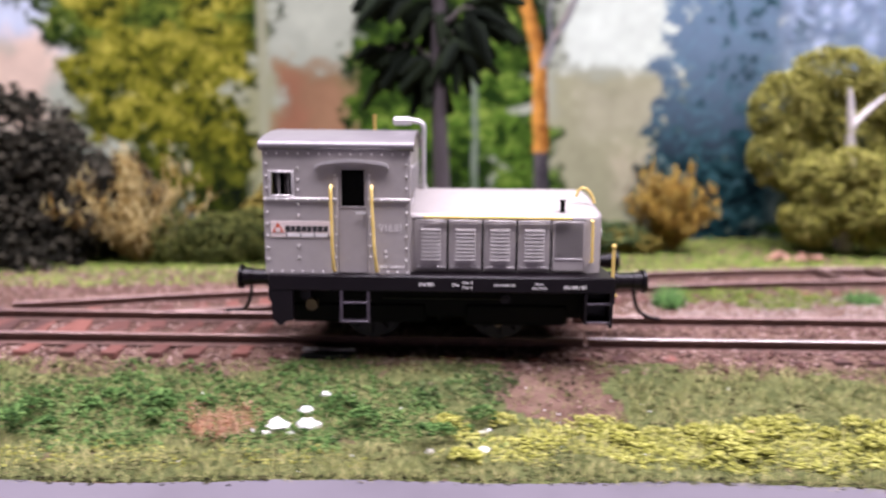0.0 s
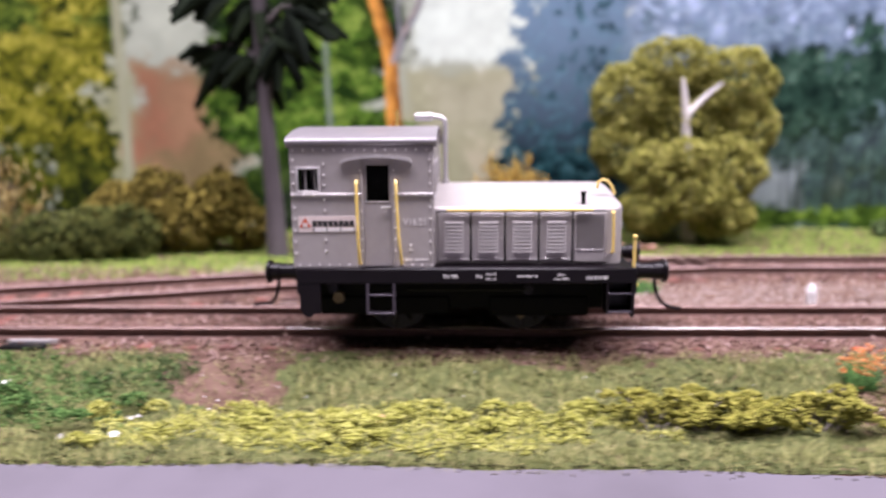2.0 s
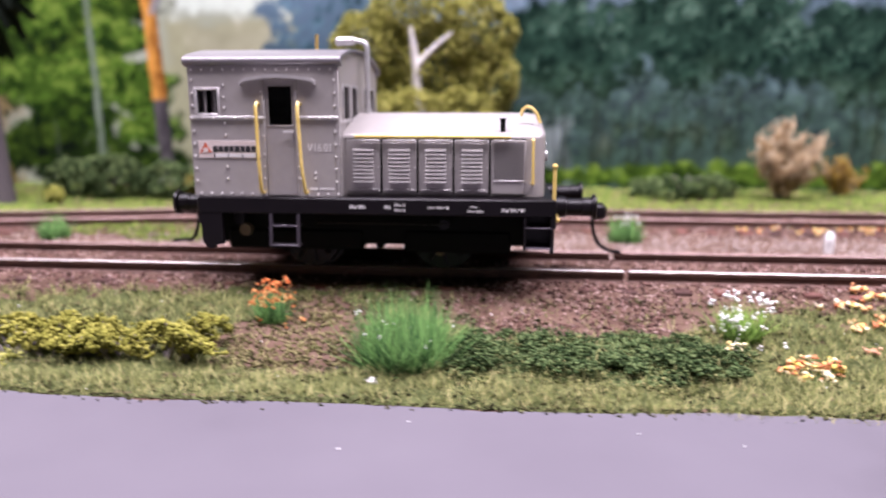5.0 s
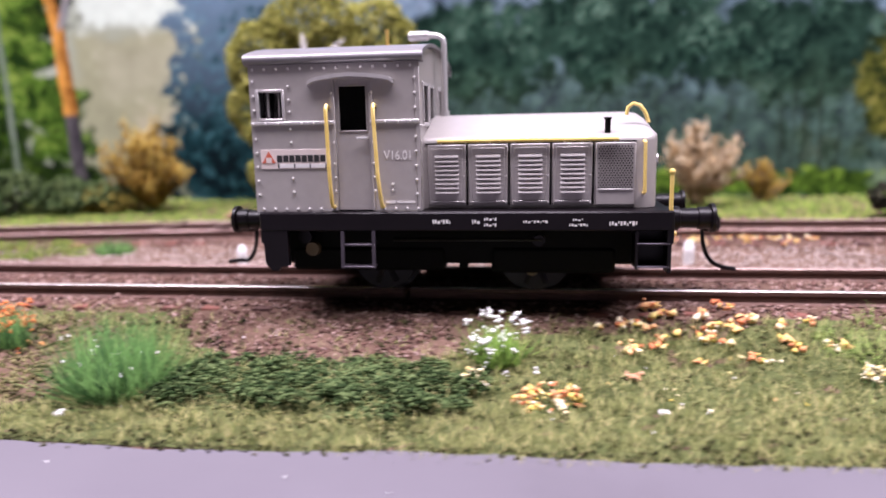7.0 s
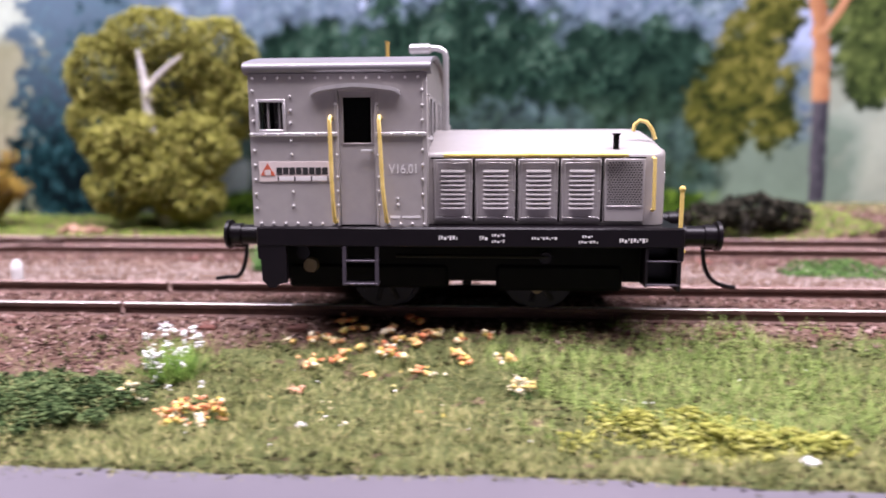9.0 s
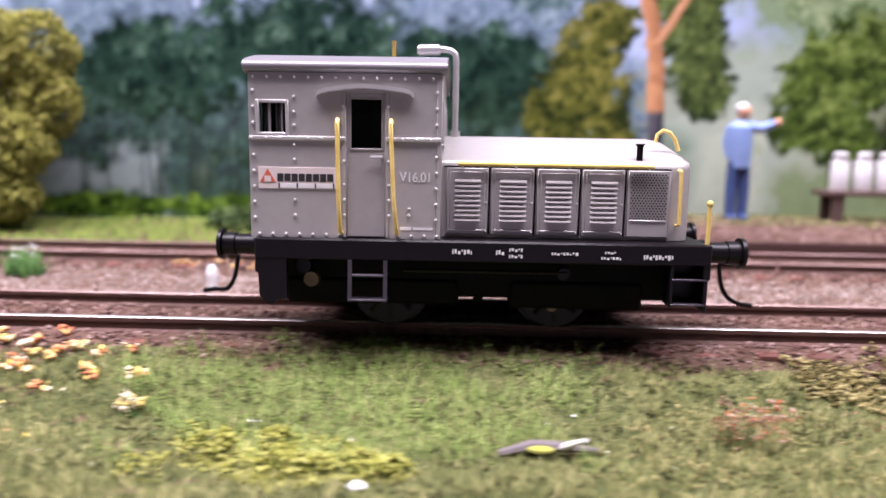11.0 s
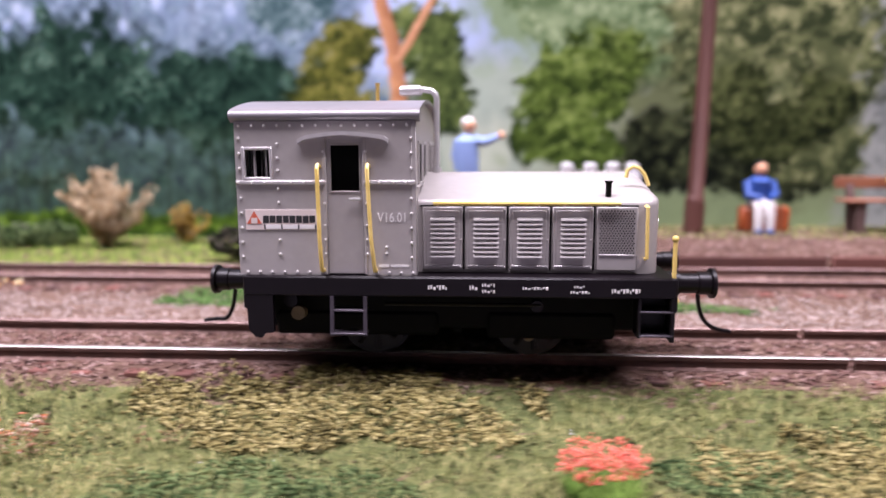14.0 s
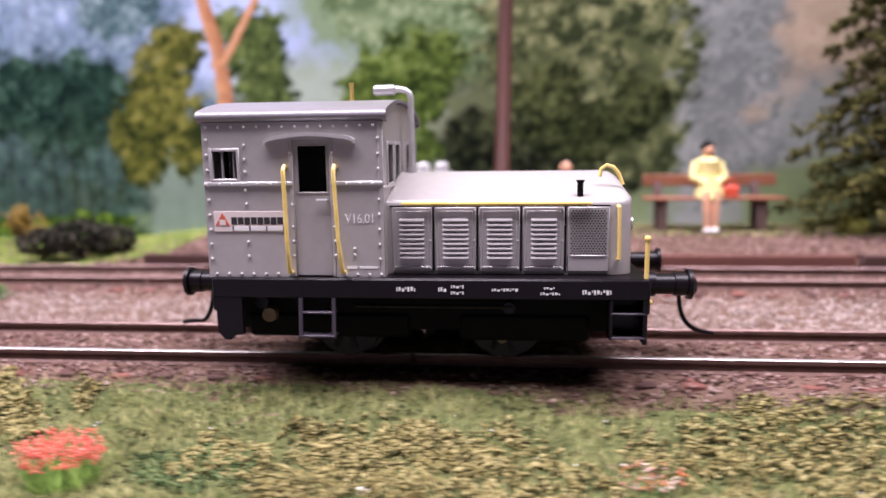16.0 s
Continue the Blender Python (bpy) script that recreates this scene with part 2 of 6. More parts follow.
def raw_mesh(name, verts, tris, mat):
    """A mesh from arrays of millimetre points and triangles."""
    me = bpy.data.meshes.new(name)
    me.vertices.add(len(verts))
    me.vertices.foreach_set("co", (np.asarray(verts) * MM).astype(np.float32).ravel())
    me.loops.add(len(tris) * 3)
    me.loops.foreach_set("vertex_index", np.asarray(tris, np.int32).ravel())
    me.polygons.add(len(tris))
    me.polygons.foreach_set("loop_start", np.arange(0, 3 * len(tris), 3, dtype=np.int32))
    me.update(calc_edges=True)
    me.materials.append(mat)
    return me


RNG = np.random.default_rng(7)
CRUMB = np.array([(1, 0, 0), (-0.5, 0.87, 0), (-0.5, -0.87, 0), (0, 0, 1), (0, 0, -1)], float)
CRUMB_F = np.array([(0, 1, 3), (1, 2, 3), (2, 0, 3), (1, 0, 4), (2, 1, 4), (0, 2, 4)])


def grains(places, lo, hi, flat=0.75):
    """Crumbs: small uneven six-sided lumps at the places."""
    n = len(places)
    size = RNG.uniform(lo, hi, (n, 1, 1)) * RNG.uniform(0.6, 1.3, (n, 5, 1))
    v = CRUMB[None] * size + RNG.normal(0, 0.2, (n, 5, 3)) * lo
    a = RNG.uniform(0, 2 * np.pi, n)
    b = RNG.uniform(-1.4, 1.4, n)
    ca, sa, cb, sb = np.cos(a)[:, None], np.sin(a)[:, None], np.cos(b)[:, None], np.sin(b)[:, None]
    x, y, z = v[..., 0], v[..., 1], v[..., 2] * flat
    y, z = y * cb - z * sb, y * sb + z * cb
    x, y = x * ca - y * sa, x * sa + y * ca
    v = np.stack([x, y, z], -1) + places[:, None, :]
    f = CRUMB_F[None] + 5 * np.arange(n)[:, None, None]
    return v.reshape(-1, 3), f.reshape(-1, 3)


def blades(places, length, width, lean=0.6):
    """Grass: thin tapered blades, two triangles of thickness each, bent outwards."""
    n = len(places)
    a, k = RNG.uniform(0, 2 * np.pi, n), RNG.normal(0, lean, n)
    h = length * RNG.uniform(0.35, 1.25, n)
    d = np.stack([np.cos(a), np.sin(a), 0 * a], 1)
    s = np.stack([-np.sin(a), np.cos(a), 0 * a], 1) * width
    up = np.stack([0 * a, 0 * a, h], 1)
    p0, p1 = places - s, places + s
    p2 = places + d * width * 1.2
    tip = places + up * np.sqrt(1 / (1 + k[:, None] ** 2)) + d * (h * k / np.sqrt(1 + k * k))[:, None]
    v = np.stack([p0, p1, p2, tip], 1)
    f = np.array([(0, 1, 3), (1, 2, 3), (2, 0, 3)])[None] + 4 * np.arange(n)[:, None, None]
    return v.reshape(-1, 3), f.reshape(-1, 3)


def joined(*pairs):
    vs, fs, n = [], [], 0
    for v, f in pairs:
        vs.append(v)
        fs.append(f + n)
        n += len(v)
    return np.concatenate(vs), np.concatenate(fs)


# ---- the ground's shape ----
GROUND_Y = [-300, -30, -28, -15, -8, 0, 3, 5, 8.2, 10, 27, 31, 38, 50, 60, 100, 115, 160]
GROUND_Z = [-11.2, -11.2, -10.8, -9.9, -8.4, -5.2, -3.4, -2.5, -2.3, -2.3, -2.3, -2.5, -4.6, -4.6, -4.2, -4.2, -3.4, -0.5]
SIDING = [(-130, 18.35), (-100, 19.5), (-71, 24), (-30, 36.5), (15, 49.5), (50, 59.5), (85, 68.5), (125, 76.5), (165, 81.2), (210, 82.5), (860, 82.5)]


def wave(x, y):
    return 0.5 * np.sin(x / 11.0 + 1.3 * np.sin(y / 9.0)) * np.cos(y / 8.0 + 0.4) + 0.3 * np.sin(x / 4.3 + y / 3.1) * np.sin(x / 2.9 - y / 2.2)


def ground_z(x, y):
    x, y = np.asarray(x, float), np.asarray(y, float)
    z = np.interp(y, GROUND_Y, GROUND_Z)
    soft = np.interp(y, [-30, -26, 0, 8, 30, 40, 62, 70, 95, 110], [0, 1, 1, 0.15, 0.15, 0.5, 0.5, 0.15, 0.15, 1])
    off = np.abs(y - np.interp(x, [q[0] for q in SIDING], [q[1] for q in SIDING]))
    z = np.where(y > 8, np.maximum(z, -2.45 - 0.22 * np.clip(off - 11.5, 0, 60)), z)
    z = z - 0.45 * (np.abs(y - 20) < 17) * np.clip((-x - 4) / 10, 0, 1)
    rise = np.clip((x - 372) / 40, 0, 1) * np.clip((y - 101.5) / 1.5, 0, 1)
    top = np.interp(y, [100, 103, 140], [1.2, 1.6, 4.4])
    return z * (1 - rise) + top * rise + soft * wave(x, y) * (1 - 0.8 * rise)


def spread(n, x0, x1, y0, y1, lift=0.0, rough=0.0, ragged=0.0):
    """n places on the ground in a rectangle, or, with ragged, in an uneven oval."""
    x, y = RNG.uniform(x0, x1, n), RNG.uniform(y0, y1, n)
    if ragged:
        u, w = (x - (x0 + x1) / 2) / ((x1 - x0) / 2), (y - (y0 + y1) / 2) / ((y1 - y0) / 2)
        edge = 1 + ragged * (np.sin(x / 5.1) * np.cos(y / 3.3) + 0.6 * np.sin(x / 2.3 + y / 1.9)) - RNG.uniform(0, 0.35, n)
        keep = u * u + w * w < edge * edge
        x, y = x[keep], y[keep]
    return np.stack([x, y, ground_z(x, y) + lift + rough * RNG.uniform(-1, 1, len(x))], 1)


def stuff(name, label, mat, *pairs, category="ground cover"):
    ob = new(name, raw_mesh(name, *joined(*pairs), mat))
    return tagged(ob, label, category, kind="stuff")


# ---- setting ----
def build_ground():
    xs = np.concatenate([np.arange(-700, -190, 15), np.arange(-190, 730, 2.5), np.arange(730, 1300, 15)])
    ys = np.concatenate([np.arange(-300, -30, 15), np.arange(-30, 161, 2.0)])
    X, Y = np.meshgrid(xs, ys)
    Z = ground_z(X, Y) + 0.25 * RNG.uniform(-1, 1, X.shape) * (Y > -29)
    v = np.stack([X, Y, Z], -1).reshape(-1, 3)
    i = np.arange(len(xs) * len(ys)).reshape(len(ys), len(xs))
    a, b, c, d = i[:-1, :-1].ravel(), i[:-1, 1:].ravel(), i[1:, 1:].ravel(), i[1:, :-1].ravel()
    tris = np.concatenate([np.stack([a, b, c], 1), np.stack([a, c, d], 1)])
    ob = new("ground", raw_mesh("ground", v, tris, M_EARTH))
    tagged(ob, "brown earth base of the model landscape", "ground", kind="structure")
    # road along the front edge
    rng = np.random.default_rng(3)
    edge = [(x, -29.0 + 1.1 * math.sin(x / 37) + 0.5 * math.sin(x / 9.0) + rng.uniform(-0.35, 0.35)) for x in range(-400, 1000, 3)]
    form = Form()
    n = len(edge)
    verts = [(x, -300, -10.75) for x, y in edge] + [(x, y - 0.6, -10.45) for x, y in edge] + [(x, y, -11.4) for x, y in edge]
    faces = [(k, k + 1, n + k + 1, n + k) for k in range(n - 1)] + [(n + k, n + k + 1, 2 * n + k + 1, 2 * n + k) for k in range(n - 1)]
    form.add(verts, faces)
    tagged(part("road", form, M_ROAD, smooth=30), "smooth grey-lavender model road along the grass verge", "road", kind="structure")


def build_room():
    f = Form().box(-3000, 3500, -3000, 2500, -1000, -990, 0)
    tagged(part("floor", f, M_ROOM), "plain pale floor of the room", "floor", kind="structure")
    for name, b in (("wall_north", (-3000, 3500, 2500, 2550)), ("wall_south", (-3000, 3500, -3050, -3000)), ("wall_west", (-3050, -3000, -3000, 2500)), ("wall_east", (3500, 3550, -3000, 2500))):
        tagged(part(name, Form().box(*b, -990, 1700, 0), M_ROOM), "plain grey wall of the room", "wall", kind="structure")
    tagged(part("ceiling", Form().box(-3000, 3500, -3000, 2500, 1700, 1720, 0), M_ROOM), "plain grey ceiling of the room", "ceiling", kind="structure")


# ---- track ----
RAIL = [(-1.1, -2.5), (1.1, -2.5), (1.1, -2.2), (0.28, -1.9), (0.28, -0.95), (0.5, -0.75), (0.5, -0.12), (0.38, 0.0), (-0.38, 0.0), (-0.5, -0.12), (-0.5, -0.75), (-0.28, -0.95), (-0.28, -1.9), (-1.1, -2.2)]


def rail_along(path, bend=None):
    """A rail with foot, web and head along a list of (x, y)."""
    form, n = Form(), len(RAIL)
    verts = []
    for k, (x, y) in enumerate(path):
        x0, y0 = path[max(k - 1, 0)]
        x1, y1 = path[min(k + 1, len(path) - 1)]
        d = math.hypot(x1 - x0, y1 - y0)
        nx, ny = -(y1 - y0) / d, (x1 - x0) / d
        verts += [(x + nx * a, y + ny * a, z) for a, z in RAIL]
    faces, mats = [], []
    for k in range(len(path) - 1):
        for j in range(n):
            faces.append((k * n + j, (k + 1) * n + j, (k + 1) * n + (j + 1) % n, k * n + (j + 1) % n))
            mats.append(1 if j in (6, 7, 8) else 0)
    faces += [tuple(range(n)), tuple((len(path) - 1) * n + j for j in range(n))]
    mats += [0, 0]
    form.v, form.f, form.m = verts, faces, mats
    return form


def smooth_path(points, step=5):
    """A smooth line through a few plan points, as many short steps."""
    out = []
    for k in range(len(points) - 1):
        p0, p1, p2, p3 = (Vector(points[min(max(k + j, 0), len(points) - 1)]) for j in (-1, 0, 1, 2))
        n = max(2, int((p2 - p1).length / step))
        for j in range(n):
            t = j / n
            out.append(tuple(0.5 * (2 * p1 + (p2 - p0) * t + (2 * p0 - 5 * p1 + 4 * p2 - p3) * t * t + (3 * p1 - p0 - 3 * p2 + p3) * t ** 3)))
    return out + [tuple(points[-1])]


def beside(path, d):
    """The line at a distance to the left of a line."""
    out = []
    for k, (x, y) in enumerate(path):
        x0, y0 = path[max(k - 1, 0)]
        x1, y1 = path[min(k + 1, len(path) - 1)]
        w = math.hypot(x1 - x0, y1 - y0)
        out.append((x - (y1 - y0) / w * d, y + (x1 - x0) / w * d))
    return out


def build_track(name, label, path, joints, head, starts=(-999, -999), glint_from=-9e5):
    """A track along a line: two rails in lengths with gaps, and sleepers."""
    track = tagged(new(name), label, "railway track")
    for side, first in zip((-8.7, 8.7), starts):
        line = [q for q in beside(path, side) if q[0] > first]
        cuts = [-9999, *joints, 9999]
        for a, b in zip(cuts, cuts[1:]):
            run = [q for q in line if a < q[0] < b]
            if a > -9000:
                run.insert(0, (a + 0.4, run[0][1]))
            if b < 9000:
                run.append((b - 0.4, run[-1][1]))
            # Far rail and first near length stay dull: absent glint put into the material.
            part("rail", rail_along(run), [M_RUST, head if side < 0 and a > glint_from - 1 else M_DULLHEAD], track)
    sleeper = Form().box(-1.6, 1.6, -14.5, 14.5, -4.4, -2.42, 0.2).mesh("sleeper", M_SLEEPER)
    gone, k = 0.0, 0
    for (x0, y0), (x1, y1) in zip(path, path[1:]):
        gone += math.hypot(x1 - x0, y1 - y0)
        if gone > 7.4 and x0 < 740:
            gone, k = 0.4 * math.sin(k * 3.1), k + 1
            s = part("sleeper", sleeper, None, track)
            s.location = (x0 * MM, y0 * MM, (-0.1 + 0.1 * math.sin(k * 2.7) + (0.35 if x0 < -4 else 0)) * MM)
            s.rotation_euler = (0, 0, math.atan2(y1 - y0, x1 - x0) + 0.02 * math.sin(k * 1.9))
    return track


build_ground()
build_room()
build_track("main_track", "straight model track with shiny rail heads in red-brown ballast", [(-330 + 1.5 * k, 18.35) for k in range(794)], [60.0, 231.0, 500.0], M_STEEL, glint_from=60.0)
build_track("siding_track", "curved model siding with rusty rails behind the main track", smooth_path(SIDING, 1.5), [420.0], M_DULLHEAD, (-34, -70))


# ---- locomotive; x along the track, y from the cab's near side, z over the rail heads ----
CY = 18.35
LX = 27.0


def build_locomotive():
    loco = tagged(new("locomotive"), "small grey model diesel shunter with black frame and yellow handrails", "locomotive")

    def piece(name, form, mats, parent=loco, label="", smooth=40):
        if isinstance(form, Form):
            form.v = [(x - LX, y - CY, z) for x, y, z in form.v]
        return part(name, form, mats, parent, label, smooth)

    def arch(y0, y1, z_side, z_top, n=14):
        c = (y0 + y1) / 2
        return [(y, z_side + (z_top - z_side) * (1 - abs((y - c) / (y1 - c)) ** 2.3)) for y in (y0 + (y1 - y0) * k / n for k in range(n + 1))]

    W = 2 * CY
    # cab: side walls with window and door openings, end walls with front windows
    for y0, y1 in ((0, 0.8), (W - 0.8, W)):
        for b in ((-1, 0.0, 14.3, 36.6), (0.0, 4.4, 14.3, 28.4), (0.0, 4.4, 32.9, 36.6), (4.4, 12.2, 14.3, 36.6), (17.7, 25.2, 14.3, 36.6), (12.2, 17.7, 34.0, 36.6)):
            piece("wall_panel", Form().box(b[0], b[1], y0, y1, b[2], b[3], 0.0), M_GREY)
    for x0, x1 in ((-1.0, -0.2), (24.4, 25.2)):
        f = Form()
        spans = [(0.8, 3.6), (8.6, 10.2), (15.2, 21.5), (26.5, 28.1), (33.1, W - 0.8)]
        for a, b in spans:
            f.box(x0, x1, a, b, 27.5, 33.5, 0.03)
        f.box(x0, x1, 0.8, W - 0.8, 14.3, 27.5, 0.03)
        f.prism([(0.8, 33.5), *[(y, z - 0.5) for y, z in arch(0.8, W - 0.8, 37.9, 40.2)], (W - 0.8, 33.5)], "x", x0, x1)
        piece("end_wall", f, M_GREY)
    for a, b in ((3.6, 8.6), (10.2, 15.2), (21.5, 26.5), (28.1, 33.1)):
        f = Form().box(25.15, 25.45, a - 0.3, a + 0.2, 27.2, 33.8, 0.05).box(25.15, 25.45, b - 0.2, b + 0.3, 27.2, 33.8, 0.05)
        f.box(25.15, 25.45, a, b, 33.3, 33.8, 0.05).box(25.15, 25.45, a, b, 27.2, 27.7, 0.05)
        w = piece("front_window", f, M_EDGE)
        piece("pane", Form().box(24.7, 24.85, a, b, 27.5, 33.5, 0), M_GLASS, w)
    # roof shell with rounded eaves
    top = [(-0.35, 36.9), (-0.6, 37.2), (-0.6, 37.6), (-0.25, 38.05), *arch(0.4, W - 0.4, 38.35, 40.4), (W + 0.25, 38.05), (W + 0.6, 37.6), (W + 0.6, 37.2), (W + 0.35, 36.9)]
    inner = [(y * 0.95 + CY * 0.05, z - 0.45) for y, z in reversed(top)]
    piece("roof", Form().prism(top + inner, "x", -1.6, 25.9), M_ROOF, label="smooth rounded grey cab roof", smooth=50)
    piece("door", Form().box(12.2, 17.7, W - 0.8, W - 0.2, 14.4, 34.0, 0.05), M_GREY)
    piece("cab_floor", Form().box(-0.5, 25, 0.8, W - 0.8, 14.3, 15.0, 0.05), M_DARK)
    # Locker in near black, so that the cab inside reads as shaded.
    piece("locker", Form().box(-0.1, 5, 14, 22, 15, 36, 0.2), M_DARK)
    for x0, x1 in ((0.7, 1.5), (2.3, 3.3)):
        piece("curtain", Form().prism([(x0, 1.5), (x0 + 0.3, 1.2), ((x0 + x1) / 2, 1.6), (x1 - 0.2, 1.2), (x1, 1.5), (x1, 1.7), (x0, 1.7)], "z", 28.4, 32.8), M_CURTAIN)
    # Added black sheets behind window and door stand for the dark cab inside.
    piece("dark_window_backing", Form().box(0.0, 4.4, 3.0, 3.3, 27.6, 33.6, 0.05), M_DARK)
    piece("dark_door_backing", Form().box(9, 21, 3.4, 4.0, 15, 36.5, 0.1), M_DARK)
    piece("control_desk", Form().box(3, 9, 12, 26, 15, 24, 0.5), M_DARK)
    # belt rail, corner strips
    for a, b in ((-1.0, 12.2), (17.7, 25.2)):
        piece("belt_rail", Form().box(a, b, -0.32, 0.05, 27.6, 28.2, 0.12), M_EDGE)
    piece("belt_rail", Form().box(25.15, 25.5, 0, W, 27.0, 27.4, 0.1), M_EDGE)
    piece("corner_strip", Form().box(24.6, 25.35, -0.12, 0.5, 14.3, 36.5, 0.1), M_GREY)
    # side window
    f = Form().box(-0.05, 0.45, -0.25, 0.5, 28.2, 33.0, 0.1).box(4.05, 4.5, -0.25, 0.5, 28.2, 33.0, 0.1).box(0.4, 4.1, -0.25, 0.5, 32.55, 33.0, 0.1).box(0.4, 4.1, -0.25, 0.5, 28.2, 28.65, 0.1)
    win = piece("side_window", f, M_EDGE)
    piece("window_bar", Form().box(1.65, 1.95, 0.1, 0.5, 28.5, 32.7, 0.05).box(3.4, 3.6, 0.1, 0.5, 28.5, 32.7, 0.05), M_CURTAIN, win)
    piece("pane", Form().box(0.3, 4.2, 0.5, 0.62, 28.4, 32.8, 0), M_GLASS, win)
    # door with its own window
    f = Form().box(12.3, 17.6, 0.25, 0.85, 14.5, 26.6, 0.08).box(12.3, 12.8, 0.25, 0.85, 26.6, 34.0, 0.05).box(17.2, 17.6, 0.25, 0.85, 26.6, 34.0, 0.05).box(12.8, 17.2, 0.25, 0.85, 33.3, 34.0, 0.05)
    door = piece("door", f, M_GREY)
    f = Form()
    for a, b, c, d in ((12.75, 12.95, 26.5, 33.4), (17.05, 17.25, 26.5, 33.4), (12.75, 17.25, 33.2, 33.4), (12.75, 17.25, 26.45, 26.65)):
        f.box(a, b, 0.12, 0.4, c, d, 0.06)
    piece("window_frame", f, M_GREY, door)
    piece("pane", Form().box(13, 17, 0.5, 0.6, 26.6, 33.1, 0), M_GLASS, door)
    piece("door_handle", Form().tube([(15.6, -0.35, 25.5), (17.2, -0.35, 25.5)], 0.22).tube([(17.1, -0.35, 25.5), (17.1, 0.3, 25.5)], 0.2), M_SILVER, door, "silver door handle")
    piece("door_post", Form().box(11.75, 12.3, -0.15, 0.5, 14.4, 34.2, 0.1), M_GREY)
    piece("door_post", Form().box(17.6, 18.15, -0.15, 0.5, 14.4, 34.2, 0.1), M_GREY)
    # rain canopy over the door
    curve = [(8.4, 33.65), (8.9, 34.05), (9.8, 34.35), (12.2, 34.7), (14.6, 34.9), (17.4, 34.72), (20.0, 34.4), (20.9, 34.15), (21.4, 33.75)]
    piece("canopy", Form().prism([(x, z + 0.28) for x, z in curve] + [(x, z - 0.28) for x, z in reversed(curve)], "y", -0.95, 0.05), M_EDGE, label="curved rain strip over the door")
    # yellow grab rails beside the door
    for x, lean in ((11.3, 0.3), (18.5, 0.8)):
        pth = [(x, 0.2, 30.1), (x, -1.0, 30.4), (x, -1.55, 29.9), (x + 0.05, -1.6, 28), (x + lean * 0.5, -1.6, 20), (x + lean, -1.5, 16.0), (x + lean, -1.1, 15.2), (x + lean, 0.2, 15.0)]
        piece("grab_rail", Form().tube(pth, 0.31, 8), M_YELLOW, label="yellow grab rail")
    # maker's plate as plain shapes, running number, small print
    plate = piece("sign_plate", Form().box(0.2, 10.9, -0.12, 0.02, 21.0, 23.95, 0.03), M_PLATE, label="pale company plate with red triangle and dark bars")
    piece("emblem", Form().prism([(0.4, 21.9), (2.6, 21.9), (1.5, 23.75)], "y", -0.17, -0.1), M_RED, plate)
    piece("emblem_gap", Form().box(1.05, 1.95, -0.2, -0.16, 21.95, 22.75, 0), M_PLATE, plate)
    for k in range(8):
        piece("lettering_bar", Form().box(2.8 + 0.98 * k, 3.66 + 0.98 * k, -0.16, -0.1, 22.0 + 0.05 * (k % 2), 23.1, 0.02), M_INK, plate)
    piece("grey_strip", Form().box(3.0, 10.7, -0.15, -0.1, 21.15, 21.75, 0.01), M_WHITE, plate)
    for k in range(4):
        piece("lettering_tick", Form().box(2.95 + 2.5 * k, 3.15 + 2.5 * k, -0.18, -0.12, 21.1, 21.8, 0.01), M_INK, plate)
    text = bpy.data.curves.new("number", "FONT")
    text.body, text.size, text.extrude = "V16.01", 1.95 * MM, 0.03 * MM
    holder = new("number_holder", text)
    bpy.context.view_layer.update()
    me = bpy.data.meshes.new_from_object(holder.evaluated_get(bpy.context.evaluated_depsgraph_get()))
    bpy.data.objects.remove(holder)
    me.materials.clear()
    me.materials.append(M_WHITE)
    num = part("running_number", me, None, loco, "white painted running number")
    num.matrix_basis = Matrix.Translation(((19.6 - LX) * MM, (-0.05 - CY) * MM, 22.2 * MM)) @ pose(0, 0, 0, 90) @ Matrix.Diagonal((0.8, 1, 1, 1))
    piece("small_print", Form().box(19.7, 21.2, -0.06, 0.02, 15.55, 15.95, 0).box(21.5, 24.2, -0.06, 0.02, 15.6, 15.9, 0), M_WHITE)
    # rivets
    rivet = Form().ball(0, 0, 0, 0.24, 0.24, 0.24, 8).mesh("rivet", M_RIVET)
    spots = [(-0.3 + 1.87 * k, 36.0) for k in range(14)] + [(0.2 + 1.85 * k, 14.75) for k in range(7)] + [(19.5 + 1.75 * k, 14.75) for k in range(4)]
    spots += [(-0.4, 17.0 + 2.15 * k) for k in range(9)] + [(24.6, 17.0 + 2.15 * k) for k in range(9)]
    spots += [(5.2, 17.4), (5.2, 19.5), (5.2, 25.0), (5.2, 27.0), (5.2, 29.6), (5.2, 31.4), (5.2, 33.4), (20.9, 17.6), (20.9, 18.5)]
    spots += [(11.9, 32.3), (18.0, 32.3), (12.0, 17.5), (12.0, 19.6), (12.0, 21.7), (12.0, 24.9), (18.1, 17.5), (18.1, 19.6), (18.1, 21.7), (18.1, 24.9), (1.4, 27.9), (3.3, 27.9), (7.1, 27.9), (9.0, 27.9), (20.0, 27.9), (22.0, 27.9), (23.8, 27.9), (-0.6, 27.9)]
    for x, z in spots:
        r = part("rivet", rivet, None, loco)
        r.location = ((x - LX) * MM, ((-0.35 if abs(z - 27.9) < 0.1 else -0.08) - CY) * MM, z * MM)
    # exhaust pipe up the cab front, and brass horn
    pipe = [(27.0, 17.5, 28.0), (27.0, 17.5, 30.0), (27.0, 17.5, 40.8), (26.8, 17.5, 41.6), (26.1, 17.6, 42.1), (25, 17.8, 42.3), (24, 18, 42.3)]
    ex = piece("exhaust_pipe", Form().tube(pipe, 0.5, 10), M_SILVER, label="silver exhaust pipe bent over the cab roof")
